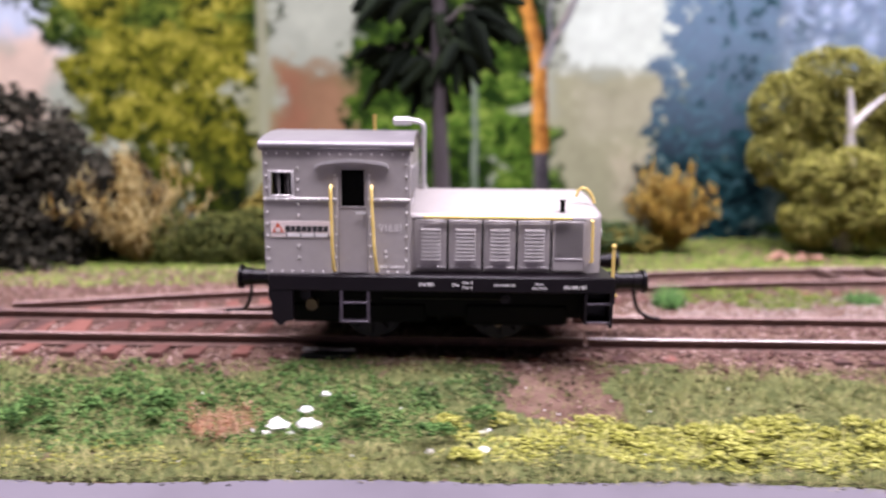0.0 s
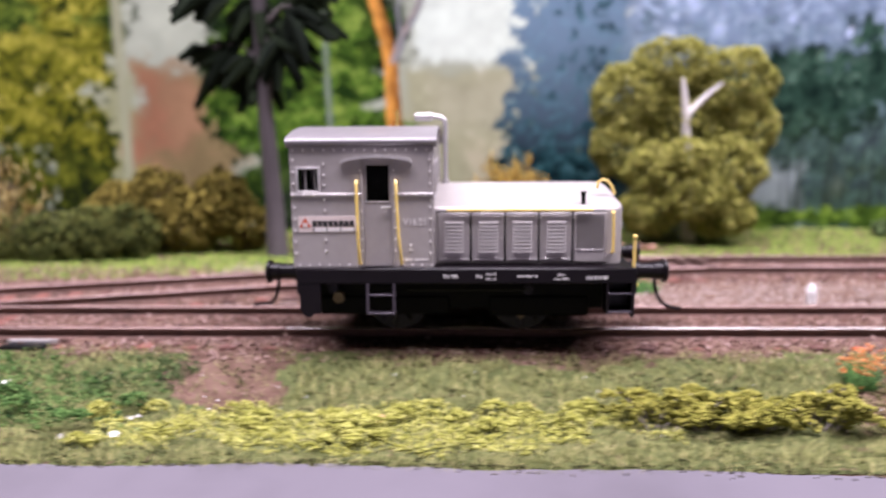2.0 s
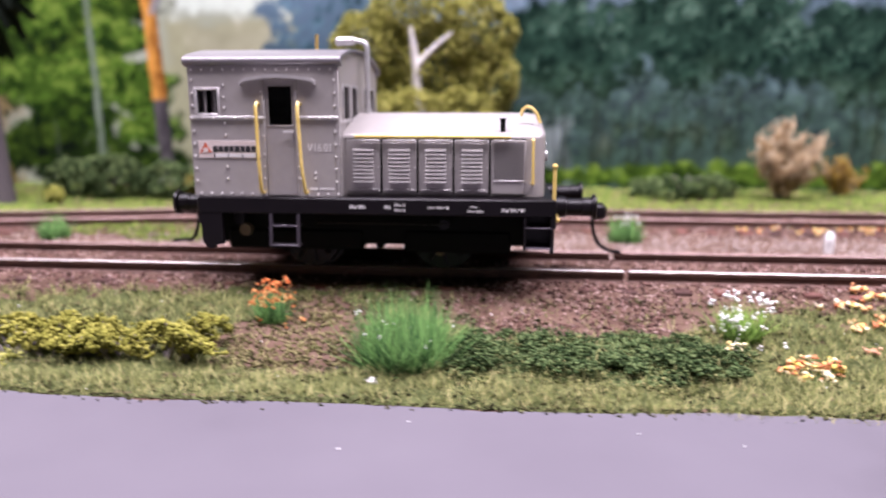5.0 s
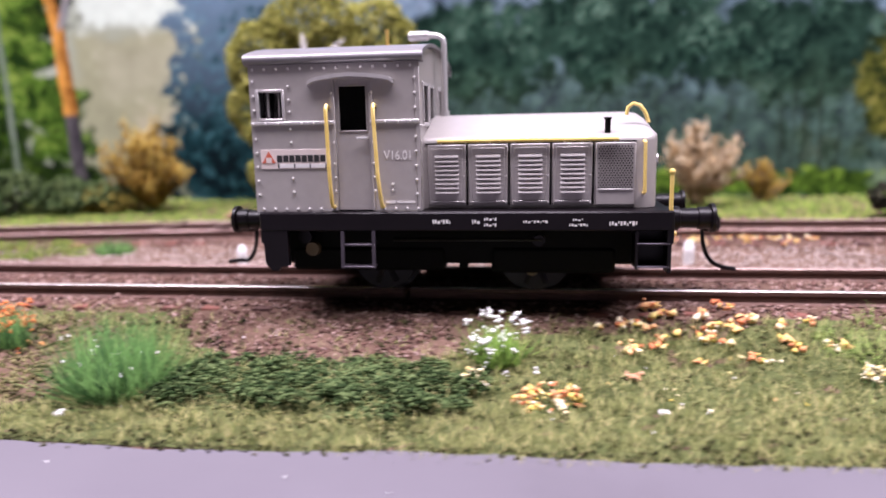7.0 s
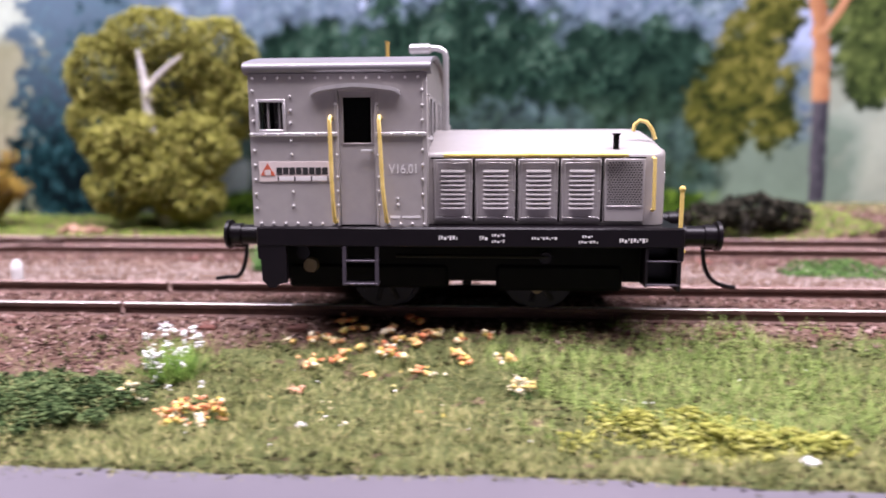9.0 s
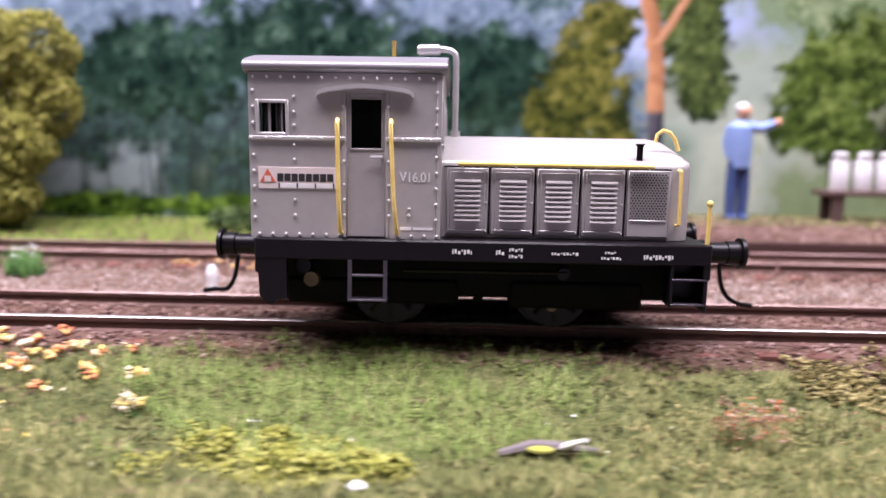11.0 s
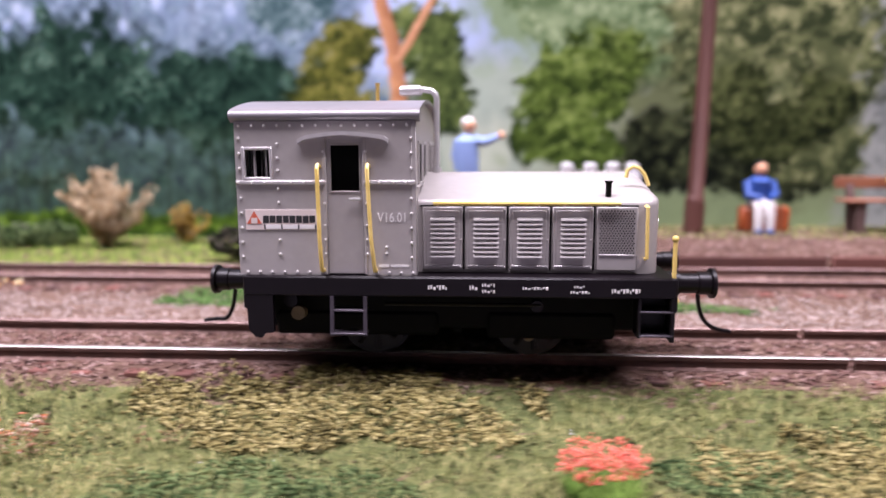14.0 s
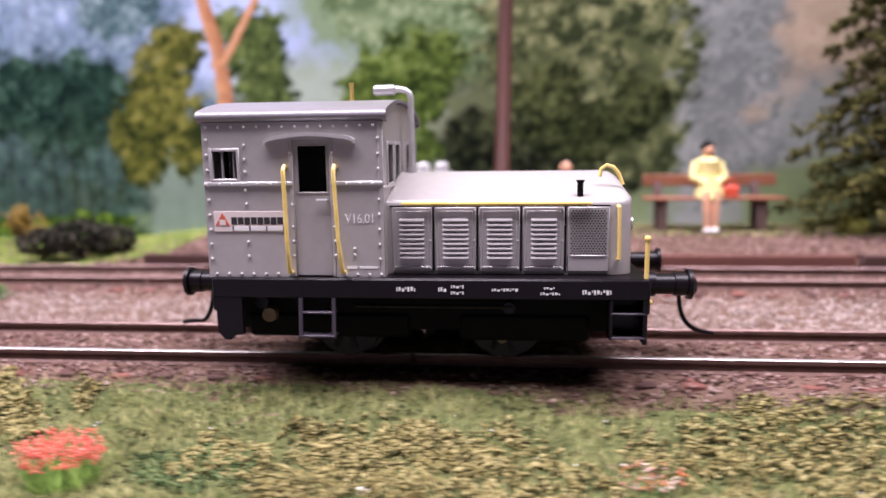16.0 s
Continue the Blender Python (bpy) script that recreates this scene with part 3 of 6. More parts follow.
    piece("silencer", Form().tube([(24.6, 18, 42.25), (24.2, 18, 42.25), (21.2, 18, 42.2), (20.8, 18, 42.2)], [0.5, 0.85, 0.85, 0.6], 12), M_SILVER, ex)
    piece("pipe_foot", Form().tube([(27.0, 17.5, 28.2), (27.0, 17.5, 29.6)], 0.8, 10), M_SILVER, ex)
    piece("horn", Form().tube([(17.1, 18, 40.2), (17.1, 18, 42.9), (17.1, 18, 43.5)], [0.32, 0.32, 0.42], 8), M_BRASS, label="small brass horn")
    # bonnet
    side = 2.6
    def bonnet_profile(d=0.0):
        pr = [(side + d, 14.4), (side + d, 24.3)]
        for k in range(1, 5):
            a = radians(68) * k / 4
            pr.append((side + d + 1.1 * (1 - math.cos(a)), 24.3 + 1.1 * math.sin(a)))
        y1, z1 = pr[-1]
        for k in range(1, 9):
            q = k / 8
            pr.append((y1 + (CY - y1) * q, z1 + (28.8 - d - z1) * (1 - (1 - q) ** 1.45)))
        return pr + [(W - y, z) for y, z in reversed(pr[:-1])]
    f = Form()
    rings = [(25.2, 0), (57.5, 0), (59.2, 0.25), (60.1, 0.9), (60.6, 2.0)]
    n = len(bonnet_profile())
    verts = []
    for x, d in rings:
        verts += [(x, y, z) for y, z in bonnet_profile(d)]
    f.add(verts, [(k * n + j, (k + 1) * n + j, (k + 1) * n + (j + 1) % n, k * n + (j + 1) % n) for k in range(len(rings) - 1) for j in range(n)] + [tuple(range(n)), tuple((len(rings) - 1) * n + j for j in range(n))])
    bonnet = piece("bonnet", f, M_GREY, label="grey engine bonnet with rounded top", smooth=50)
    # Black strip painted in for the shade of the gap above the hatches.
    piece("seam", Form().box(25.6, 57.3, side - 0.12, side + 0.05, 24.25, 24.45, 0), M_DARK)
    hinge = Form().ball(0, 0, 0, 0.16, 0.16, 0.16, 8).mesh("hinge_rivet", M_RIVET)
    edges = [25.9, 32.2, 38.6, 44.9, 51.2]
    for k in range(4):
        a, b = edges[k] + 0.1, edges[k + 1] - 0.35
        hatch = piece("hatch", Form().box(a, b, side - 0.35, side + 0.1, 14.9, 24.2, 0.1).box(a + 0.45, b - 0.45, side - 0.42, side, 15.6, 23.7, 0.08), M_GREY, label="louvred engine hatch")
        piece("hatch_rim", Form().box(a + 0.3, b - 0.3, side - 0.5, side - 0.3, 15.35, 15.6, 0.06), M_EDGE, hatch)
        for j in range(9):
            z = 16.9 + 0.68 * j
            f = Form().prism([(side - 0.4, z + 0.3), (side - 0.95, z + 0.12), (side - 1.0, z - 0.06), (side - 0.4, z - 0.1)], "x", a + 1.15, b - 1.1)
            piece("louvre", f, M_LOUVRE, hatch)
        # Another black strip stands for shade in the gap beside this hatch.
        piece("seam", Form().box(b + 0.04, b + 0.3, side - 0.12, side + 0.05, 14.9, 24.2, 0), M_DARK, hatch)
        for zz in (15.3, 19.4, 23.8):
            r = part("hinge_rivet", hinge, None, loco)
            r.location = ((b - 0.25 - LX) * MM, (side - 0.38 - CY) * MM, zz * MM)
    a, b = 51.35, 57.2
    grille = piece("grille_panel", Form().box(a, b, side - 0.35, side + 0.1, 14.9, 24.2, 0.1), M_GREY, label="bonnet panel with fine wire mesh")
    f = Form()
    u = np.arange(17.5, 23.7, 0.36)
    for k, z in enumerate(u):
        for x in np.arange(a + 0.5 + 0.22 * (k % 2), b - 0.5, 0.44):
            f.prism([(x - 0.13, z), (x, z - 0.14), (x + 0.13, z), (x, z + 0.14)], "y", side - 0.42, side - 0.3)
    piece("wire_mesh", f, M_DARK, grille, "dark holes of the wire mesh", smooth=0)
    piece("grille_rim", Form().box(a + 0.4, b - 0.4, side - 0.5, side - 0.3, 17.1, 17.3, 0.05), M_EDGE, grille)
    # far-side hatches, plain
    for k in range(4):
        piece("hatch", Form().box(edges[k] + 0.1, edges[k + 1] - 0.35, W - side - 0.1, W - side + 0.35, 14.9, 24.2, 0.1), M_GREY)
    piece("bonnet_rail", Form().tube([(27.6, side - 0.9, 24.75), (54.6, side - 0.9, 24.75)], 0.3, 8), M_YELLOW, label="long yellow rail along the bonnet")
    for k in range(8):
        part("rail_bracket", rivet, None, loco).location = ((28.2 + 3.7 * k - LX) * MM, (side - 0.6 - CY) * MM, 24.55 * MM)
    piece("filler_stub", Form().tube([(53.2, 4.2, 25.6), (53.2, 4.2, 27.5), (53.2, 4.2, 27.9)], [0.45, 0.45, 0.7], 10), M_DARK, label="dark filler stub")
    piece("grab_rail", Form().tube([(58.4, side, 24.3), (58.4, side - 0.9, 24.2), (58.5, side - 0.9, 16.8), (58.5, side, 16.6)], 0.28, 8), M_YELLOW)
    piece("grab_rail", Form().tube([(56.4, 8, 28.2), (56.6, 8, 29.3), (57.4, 8, 29.9), (58.4, 8, 29.6), (59.2, 8, 28.6), (59.8, 8, 27.0)], 0.3, 8), M_YELLOW)
    piece("headlamp", Form().tube([(60.2, CY, 22), (61.4, CY, 22)], [1.6, 1.8], 14), M_SILVER)
    piece("headlamp", Form().tube([(60.2, 7.5, 21.3), (61.2, 7.5, 21.3)], [0.9, 1.0], 12), M_SILVER)
    # black frame
    piece("footplate", Form().box(-0.3, 62.3, -0.6, W + 0.6, 13.75, 14.3, 0.12), M_BLACK)
    for y0, y1 in ((-1.0, 0.2), (W - 0.2, W + 1.0)):
        piece("side_sill", Form().box(-0.3, 62.3, y0, y1, 11.4, 14.2, 0.15), M_BLACK, label="black side sill")
    for x0, x1 in ((-0.4, 0.5), (61.5, 62.5)):
        piece("buffer_beam", Form().box(x0, x1, -0.9, W + 0.9, 9.4, 14.25, 0.15), M_BLACK)
    def guard(x0, x1, foot):
        return Form().prism([(x0, 11.5), (x0 + 0.2, 6.2), (x0 + 1.2, 5.0), (x0 + 2.2, 5.0), (x0 + 2.6, 5.6), (x1, 5.8), (x1, 11.5)], "y", -0.9, 0.0)
    piece("end_guard", guard(0.0, 4.0, 0), M_BLACK)
    step = piece("corner_step", Form().box(57.0, 57.5, -0.9, 2.5, 5.6, 11.5, 0.1).box(61.6, 62.2, -0.9, 2.5, 5.0, 11.5, 0.1), M_BLACK)
    for z in (5.8, 9.3):
        piece("tread", Form().box(57.2, 62.0, -0.95, 2.5, z, z + 0.25, 0.05), M_STEP, step)
    piece("step_back", Form().box(57.3, 61.9, 2.3, 2.7, 5.6, 11.5, 0.05), M_BLACK, step)
    st = piece("side_step", Form().prism([(-1.6, 5.6), (-1.2, 5.6), (-0.6, 11.4), (-1.1, 11.4)], "x", 12.6, 13.15).prism([(-1.6, 5.6), (-1.2, 5.6), (-0.6, 11.4), (-1.1, 11.4)], "x", 17.5, 18.05), M_STEP, label="black step under the cab door")
    for z, y in ((5.7, -1.7), (9.1, -1.3)):
        piece("tread", Form().box(12.7, 18.0, y, y + 2.2, z, z + 0.3, 0.06), M_STEP, st)
    piece("chassis", Form().box(1, 61, 5.5, W - 5.5, 5.0, 13.7, 0.4), M_DARK)
    piece("gear_case", Form().box(2.5, 28, 5.0, W - 5.0, 3.9, 7.7, 0.5), M_DARK)
    piece("gear_case", Form().box(35.5, 55, 5.0, W - 5.0, 3.6, 7.7, 0.5).box(30.2, 31.6, 6, W - 6, 4.2, 7.7, 0.2), M_DARK)
    piece("brake_rod", Form().tube([(20, 3.2, 9.4), (43.5, 3.2, 9.4)], 0.3, 8), M_BLACK)
    piece("axle_box", Form().tube([(43, 3.0, 9.2), (43, 4.2, 9.2)], [0.9, 1.0], 12), M_BLACK)
    piece("tank_cap", Form().tube([(5.5, 3.0, 9.8), (5.5, 4.2, 9.8)], [1.1, 1.2], 12), M_BLACK)
    piece("axle_end", Form().tube([(42.0, 6.2, 3.7), (42.0, 7.6, 3.7)], [0.8, 1.1], 12), M_BRONZE, label="dull bronze axle end")
    piece("tank_cap", Form().tube([(6.6, 3.0, 7.8), (6.6, 4.2, 7.8)], [1.1, 1.2], 12), M_BRONZE)
    bars = [(27.0, 29.8, 12.4, 13.2), (33.0, 34.2, 12.4, 13.2), (34.8, 36.6, 12.9, 13.5), (34.8, 36.6, 12.0, 12.6), (40.6, 44.4, 12.5, 13.05), (47.9, 49.6, 12.8, 13.3), (47.4, 50.2, 12.0, 12.55), (53.2, 57.2, 12.1, 12.9)]
    for a, b, c, d in bars:
        c, d = c + 0.08, d - 0.08
        f = Form()
        x = a
        k = 0
        while x < b - 0.15:
            wdt = 0.16 + 0.1 * ((k * 7) % 3)
            cut = 0.18 * ((k * 5) % 4) * (d - c)
            f.box(x, min(b, x + wdt), -1.08, -0.98, c + (cut if k % 2 else 0), d - (0 if k % 2 else cut), 0)
            x += wdt + 0.16
            k += 1
        piece("lettering_bar", f, M_WHITE, label="white unreadable lettering as bars")
    # buffers
    for x, s in ((-0.4, -1), (62.5, 1)):
        for y in (7.6, W - 7.6):
            f = Form().tube([(x, y, 12.1), (x + s * 2.2, y, 12.1), (x + s * 2.3, y, 12.1), (x + s * 5.0, y, 12.1), (x + s * 5.1, y, 12.1), (x + s * 6.9, y, 12.1), (x + s * 7.0, y, 12.1), (x + s * 7.55, y, 12.1), (x + s * 7.7, y, 12.1)], [1.9, 1.9, 1.55, 1.55, 1.75, 1.75, 2.3, 2.3, 1.9], 18)
            piece("buffer", f, M_BLACK, label="black round buffer")
        c = piece("coupler", Form().box(min(x, x + s * 8), max(x, x + s * 8), CY - 1.6, CY + 1.6, 9.0, 11.2, 0.3).box(min(x + s * 8, x + s * 11), max(x + s * 8, x + s * 11), CY - 2.5, CY + 2.2, 8.6, 11.4, 0.5), M_BLACK, label="black knuckle coupler with curved pin")
        zp = 1.8 if s > 0 else 2.6
        piece("trip_pin", Form().tube(smooth_path([(x + s * 8.6, CY, 9), (x + s * 8.7, CY, 7.0), (x + s * 9.3, CY, 4.6), (x + s * 10.5, CY, 2.9), (x + s * 12.3, CY, zp + 0.2), (x + s * 14.4, CY, zp - 0.1)], 0.6), 0.38, 8), M_BLACK, c)
    # yellow posts at the front corners, small yellow hose tips
    for y in (0.2, W - 0.2):
        f = Form().tube([(62.1, y, 13.5), (62.1, y, 19.6)], 0.32, 8).ball(62.1, y, 19.9, 0.5)
        piece("corner_post", f, M_YELLOW, label="yellow corner post with ball top")
    piece("hose_tip", Form().ball(62.9, 1.5, 10.6, 0.45).ball(62.8, 3.5, 11.0, 0.4), M_YELLOW)
    # wheels
    wheels = []
    for x in (17.5, 42.5):
        for y, s in ((CY - 8.6, -1), (CY + 8.6, 1)):
            f = Form().tube([(0, s * -1.2, 0), (0, s * 1.2, 0)], [5.35, 5.15], 28)
            f.tube([(0, s * -1.7, 0), (0, s * -1.2, 0)], [6.0, 6.0], 28).tube([(0, s * 1.2, 0), (0, s * 1.6, 0)], 1.4, 12)
            for k in range(8):
                an = math.pi * k / 4
                f.tube([(1.3 * math.cos(an), s * 1.3, 1.3 * math.sin(an)), (4.3 * math.cos(an), s * 1.3, 4.3 * math.sin(an))], 0.4, 6)
            wh = new("wheel", f.mesh("wheel", M_BLACK))
            wh.parent = loco
            wheels.append((wh, (x - LX, y - CY, 5.2)))
    return loco, wheels


LOCO, WHEELS = build_locomotive()
TRAVEL = [(0.0, 0.3), (0.5, 17.4), (1.0, 32.9), (1.5, 49.2), (2.0, 65.8), (2.5, 80.8), (3.0, 97.2), (3.5, 112.0), (4.0, 127.0), (6.3, 190.2), (6.5, 196.3), (7.0, 210.1), (7.5, 221.7), (8.0, 234.8), (8.5, 248.3), (9.0, 258.9), (11.3, 322.3), (11.5, 328.6), (12.0, 344.4), (12.5, 360.5), (13.0, 376.2), (13.5, 391.1), (14.0, 407.6), (14.5, 423.0), (15.0, 439.4), (15.5, 454.7), (16.0, 472.3)]


def motions():
    """The locomotive rolls along the main track; its wheels turn with it."""
    walk(LOCO, [(t, pose((s + LX) * MM, CY * MM, 0)) for t, s in TRAVEL])
    times = [k * 0.1 for k in range(161)]
    travel = np.interp(times, [t for t, _ in TRAVEL], [s for _, s in TRAVEL])
    for wh, (x, y, z) in WHEELS:
        walk(wh, [(t, pose(x * MM, y * MM, z * MM, 0, math.degrees(s / 5.2), 0)) for t, s in zip(times, travel)])


# ---- backdrop print ----
BY = 156.0


class Canvas:
    """The landscape picture printed on the backdrop: a raster of linear colours over x and z in millimetres."""

    def __init__(self, x0, x1, z0, z1, step):
        self.rng = np.random.default_rng(31)
        self.xs, self.zs, self.step = np.arange(x0, x1, step), np.arange(z0, z1, step), step
        self.X, self.Z = np.meshgrid(self.xs, self.zs)
        self.C = np.zeros((*self.X.shape, 3))
        self.fine = self.noise(1.7)
        self.leaf = self.noise(3.6)
        self.broad = self.noise(13.0)
        self.wide = self.noise(34.0)

    def noise(self, size):
        """Smooth noise from -1 to 1 with features of about the size given."""
        out = 0
        for k, w in ((1.0, 0.65), (0.5, 0.35)):
            s = size * k
            g = self.rng.uniform(-1, 1, (int(np.ptp(self.zs) / s) + 4, int(np.ptp(self.xs) / s) + 4))
            u, v = (self.X - self.xs[0]) / s, (self.Z - self.zs[0]) / s
            i, j = u.astype(int), v.astype(int)
            a, b = u - i, v - j
            a, b = a * a * (3 - 2 * a), b * b * (3 - 2 * b)
            out = out + w * ((g[j, i] * (1 - a) + g[j, i + 1] * a) * (1 - b) + (g[j + 1, i] * (1 - a) + g[j + 1, i + 1] * a) * b)
        return out * 1.5

    @staticmethod
    def ink(c):
        """A printed colour, given in 0 to 255, as linear reflectance."""
        return (np.array(c, float) / 255) ** 2.2 * 1.06

    def lay(self, alpha, colour, win=None):
        win = win or (slice(None), slice(None))
        a = np.clip(alpha, 0, 1)[..., None]
        self.C[win] = self.C[win] * (1 - a) + colour * a

    def window(self, x0, x1, z0, z1):
        i = np.clip(((np.array([x0, x1]) - self.xs[0]) / self.step).astype(int) + (0, 2), 0, len(self.xs))
        j = np.clip(((np.array([z0, z1]) - self.zs[0]) / self.step).astype(int) + (0, 2), 0, len(self.zs))
        return slice(j[0], j[1]), slice(i[0], i[1])

    def patch(self, x0, x1, z0, z1, colour, soft=5.0, rag=3.0, strength=1.0):
        """A soft-edged patch of one tone with an uneven outline."""
        m = soft * 2 + rag * 2
        w = self.window(x0 - m, x1 + m, z0 - m, z1 + m)
        X, Z, n = self.X[w], self.Z[w], self.broad[w] * rag + self.leaf[w] * rag * 0.5
        d = np.minimum(np.minimum(X - x0, x1 - X), np.minimum(Z - z0, z1 - Z)) + n
        tone = 1 + 0.10 * self.broad[w] + 0.06 * self.leaf[w]
        self.lay(strength * np.clip(d / soft + 0.5, 0, 1), self.ink(colour) * tone[..., None], w)

    def clump(self, x, z, r, squash, dark, mid, light, lift=0.0):
        """A clump of foliage: lit above, dark below, with a leafy outline."""
        w = self.window(x - 1.5 * r, x + 1.5 * r, z - 1.5 * r * squash, z + 1.5 * r * squash)
        X, Z = (self.X[w] - x) / r, (self.Z[w] - z) / (r * squash)
        if not X.size:
            return
        d = np.hypot(X, Z) + 0.5 * self.leaf[w] + 0.3 * self.fine[w]
        v = np.clip(0.38 + 0.36 * Z - 0.12 * X + lift + 0.42 * self.fine[w] + 0.26 * self.leaf[w], 0, 1)[..., None]
        col = np.where(v < 0.5, dark + (mid - dark) * v * 2, mid + (light - mid) * (v * 2 - 1))
        self.lay((1.05 - d) * 1.5, col, w)

    def crown(self, lobes, dark, mid, light, count, r0, r1, squash=0.75, shade=0.0):
        """A tree crown: a few big lobes filled with many clumps, the lower ones darker."""
        dark, mid, light = (self.ink(c) for c in (dark, mid, light))
        area = np.array([l[2] * l[3] for l in lobes], float)
        low, high = min(l[1] - l[3] for l in lobes), max(l[1] + l[3] for l in lobes)
        todo = []
        for x, z, rx, rz in lobes:
            w = self.window(x - 1.6 * rx, x + 1.6 * rx, z - 1.6 * rz, z + 1.6 * rz)
            d = np.hypot((self.X[w] - x) / rx, (self.Z[w] - z) / rz) + 0.22 * self.broad[w] + 0.2 * self.leaf[w]
            v = np.clip(0.3 + 0.3 * self.leaf[w] + 0.2 * self.fine[w], 0, 1)[..., None]
            self.lay((1.15 - d) * 3.0, dark * (1 - v) + mid * v, w)
        for (x, z, rx, rz), n in zip(lobes, np.maximum(3, 2.0 * count * area / area.sum()).astype(int)):
            for _ in range(n):
                a, q = self.rng.uniform(0, 2 * np.pi), np.sqrt(self.rng.uniform(0, 1))
                todo.append((x + rx * q * math.cos(a), z + rz * q * math.sin(a), self.rng.uniform(r0, r1)))
        self.rng.shuffle(todo)
        for x, z, r in todo:
            h = (z - low) / (high - low)
            self.clump(x, z, r, squash, dark, mid, light, shade + 0.26 * (h - 0.5) + self.rng.normal(-0.03, 0.2))

    def fir(self, x, z0, top, width, dark, mid, light, haze, amount):
        """A conifer: tiers of boughs that narrow to the tip and fade into haze upwards."""
        dark, mid, light, haze = (self.ink(c) for c in (dark, mid, light, haze))
        tiers = max(5, int((top - z0) / 4.2))
        for k in range(tiers):
            s = k / tiers
            half = width * (1 - 0.86 * s)
            f = np.clip(amount * (0.25 + 0.9 * s) + self.rng.normal(0, 0.07), 0, 0.9)
            for side in (-1, 0, 1):
                if side and half < 1.6:
                    continue
                c = [q * (1 - f) + haze * f for q in (dark, mid, light)]
                self.clump(x + side * half * self.rng.uniform(0.3, 0.75), z0 + (top - z0) * s + self.rng.uniform(-2, 2), max(1.8, half * self.rng.uniform(0.45, 0.75)), self.rng.uniform(0.7, 1.25), *c, self.rng.normal(-0.05, 0.14))

    def stem(self, pts, w0, w1, left, right, soft=0.6):
        """A trunk along points, lit on one flank."""
        left, right = self.ink(left), self.ink(right)
        zs = [p[1] for p in pts]
        w = self.window(min(p[0] for p in pts) - 6, max(p[0] for p in pts) + 6, min(zs), max(zs))
        Z = self.Z[w]
        c = np.interp(Z, zs, [p[0] for p in pts]) + 0.35 * self.leaf[w]
        half = np.interp(Z, [zs[0], zs[-1]], [w0, w1])
        u = (self.X[w] - c) / half
        v = np.clip(0.5 + 0.5 * u + 0.35 * self.leaf[w] + 0.25 * self.fine[w], 0, 1)[..., None]
        ends = np.minimum(Z - zs[0], zs[-1] - Z) / 1.5
        self.lay(np.minimum((1 - np.abs(u)) * half / soft + 0.3, ends), left * (1 - v) + right * v, w)


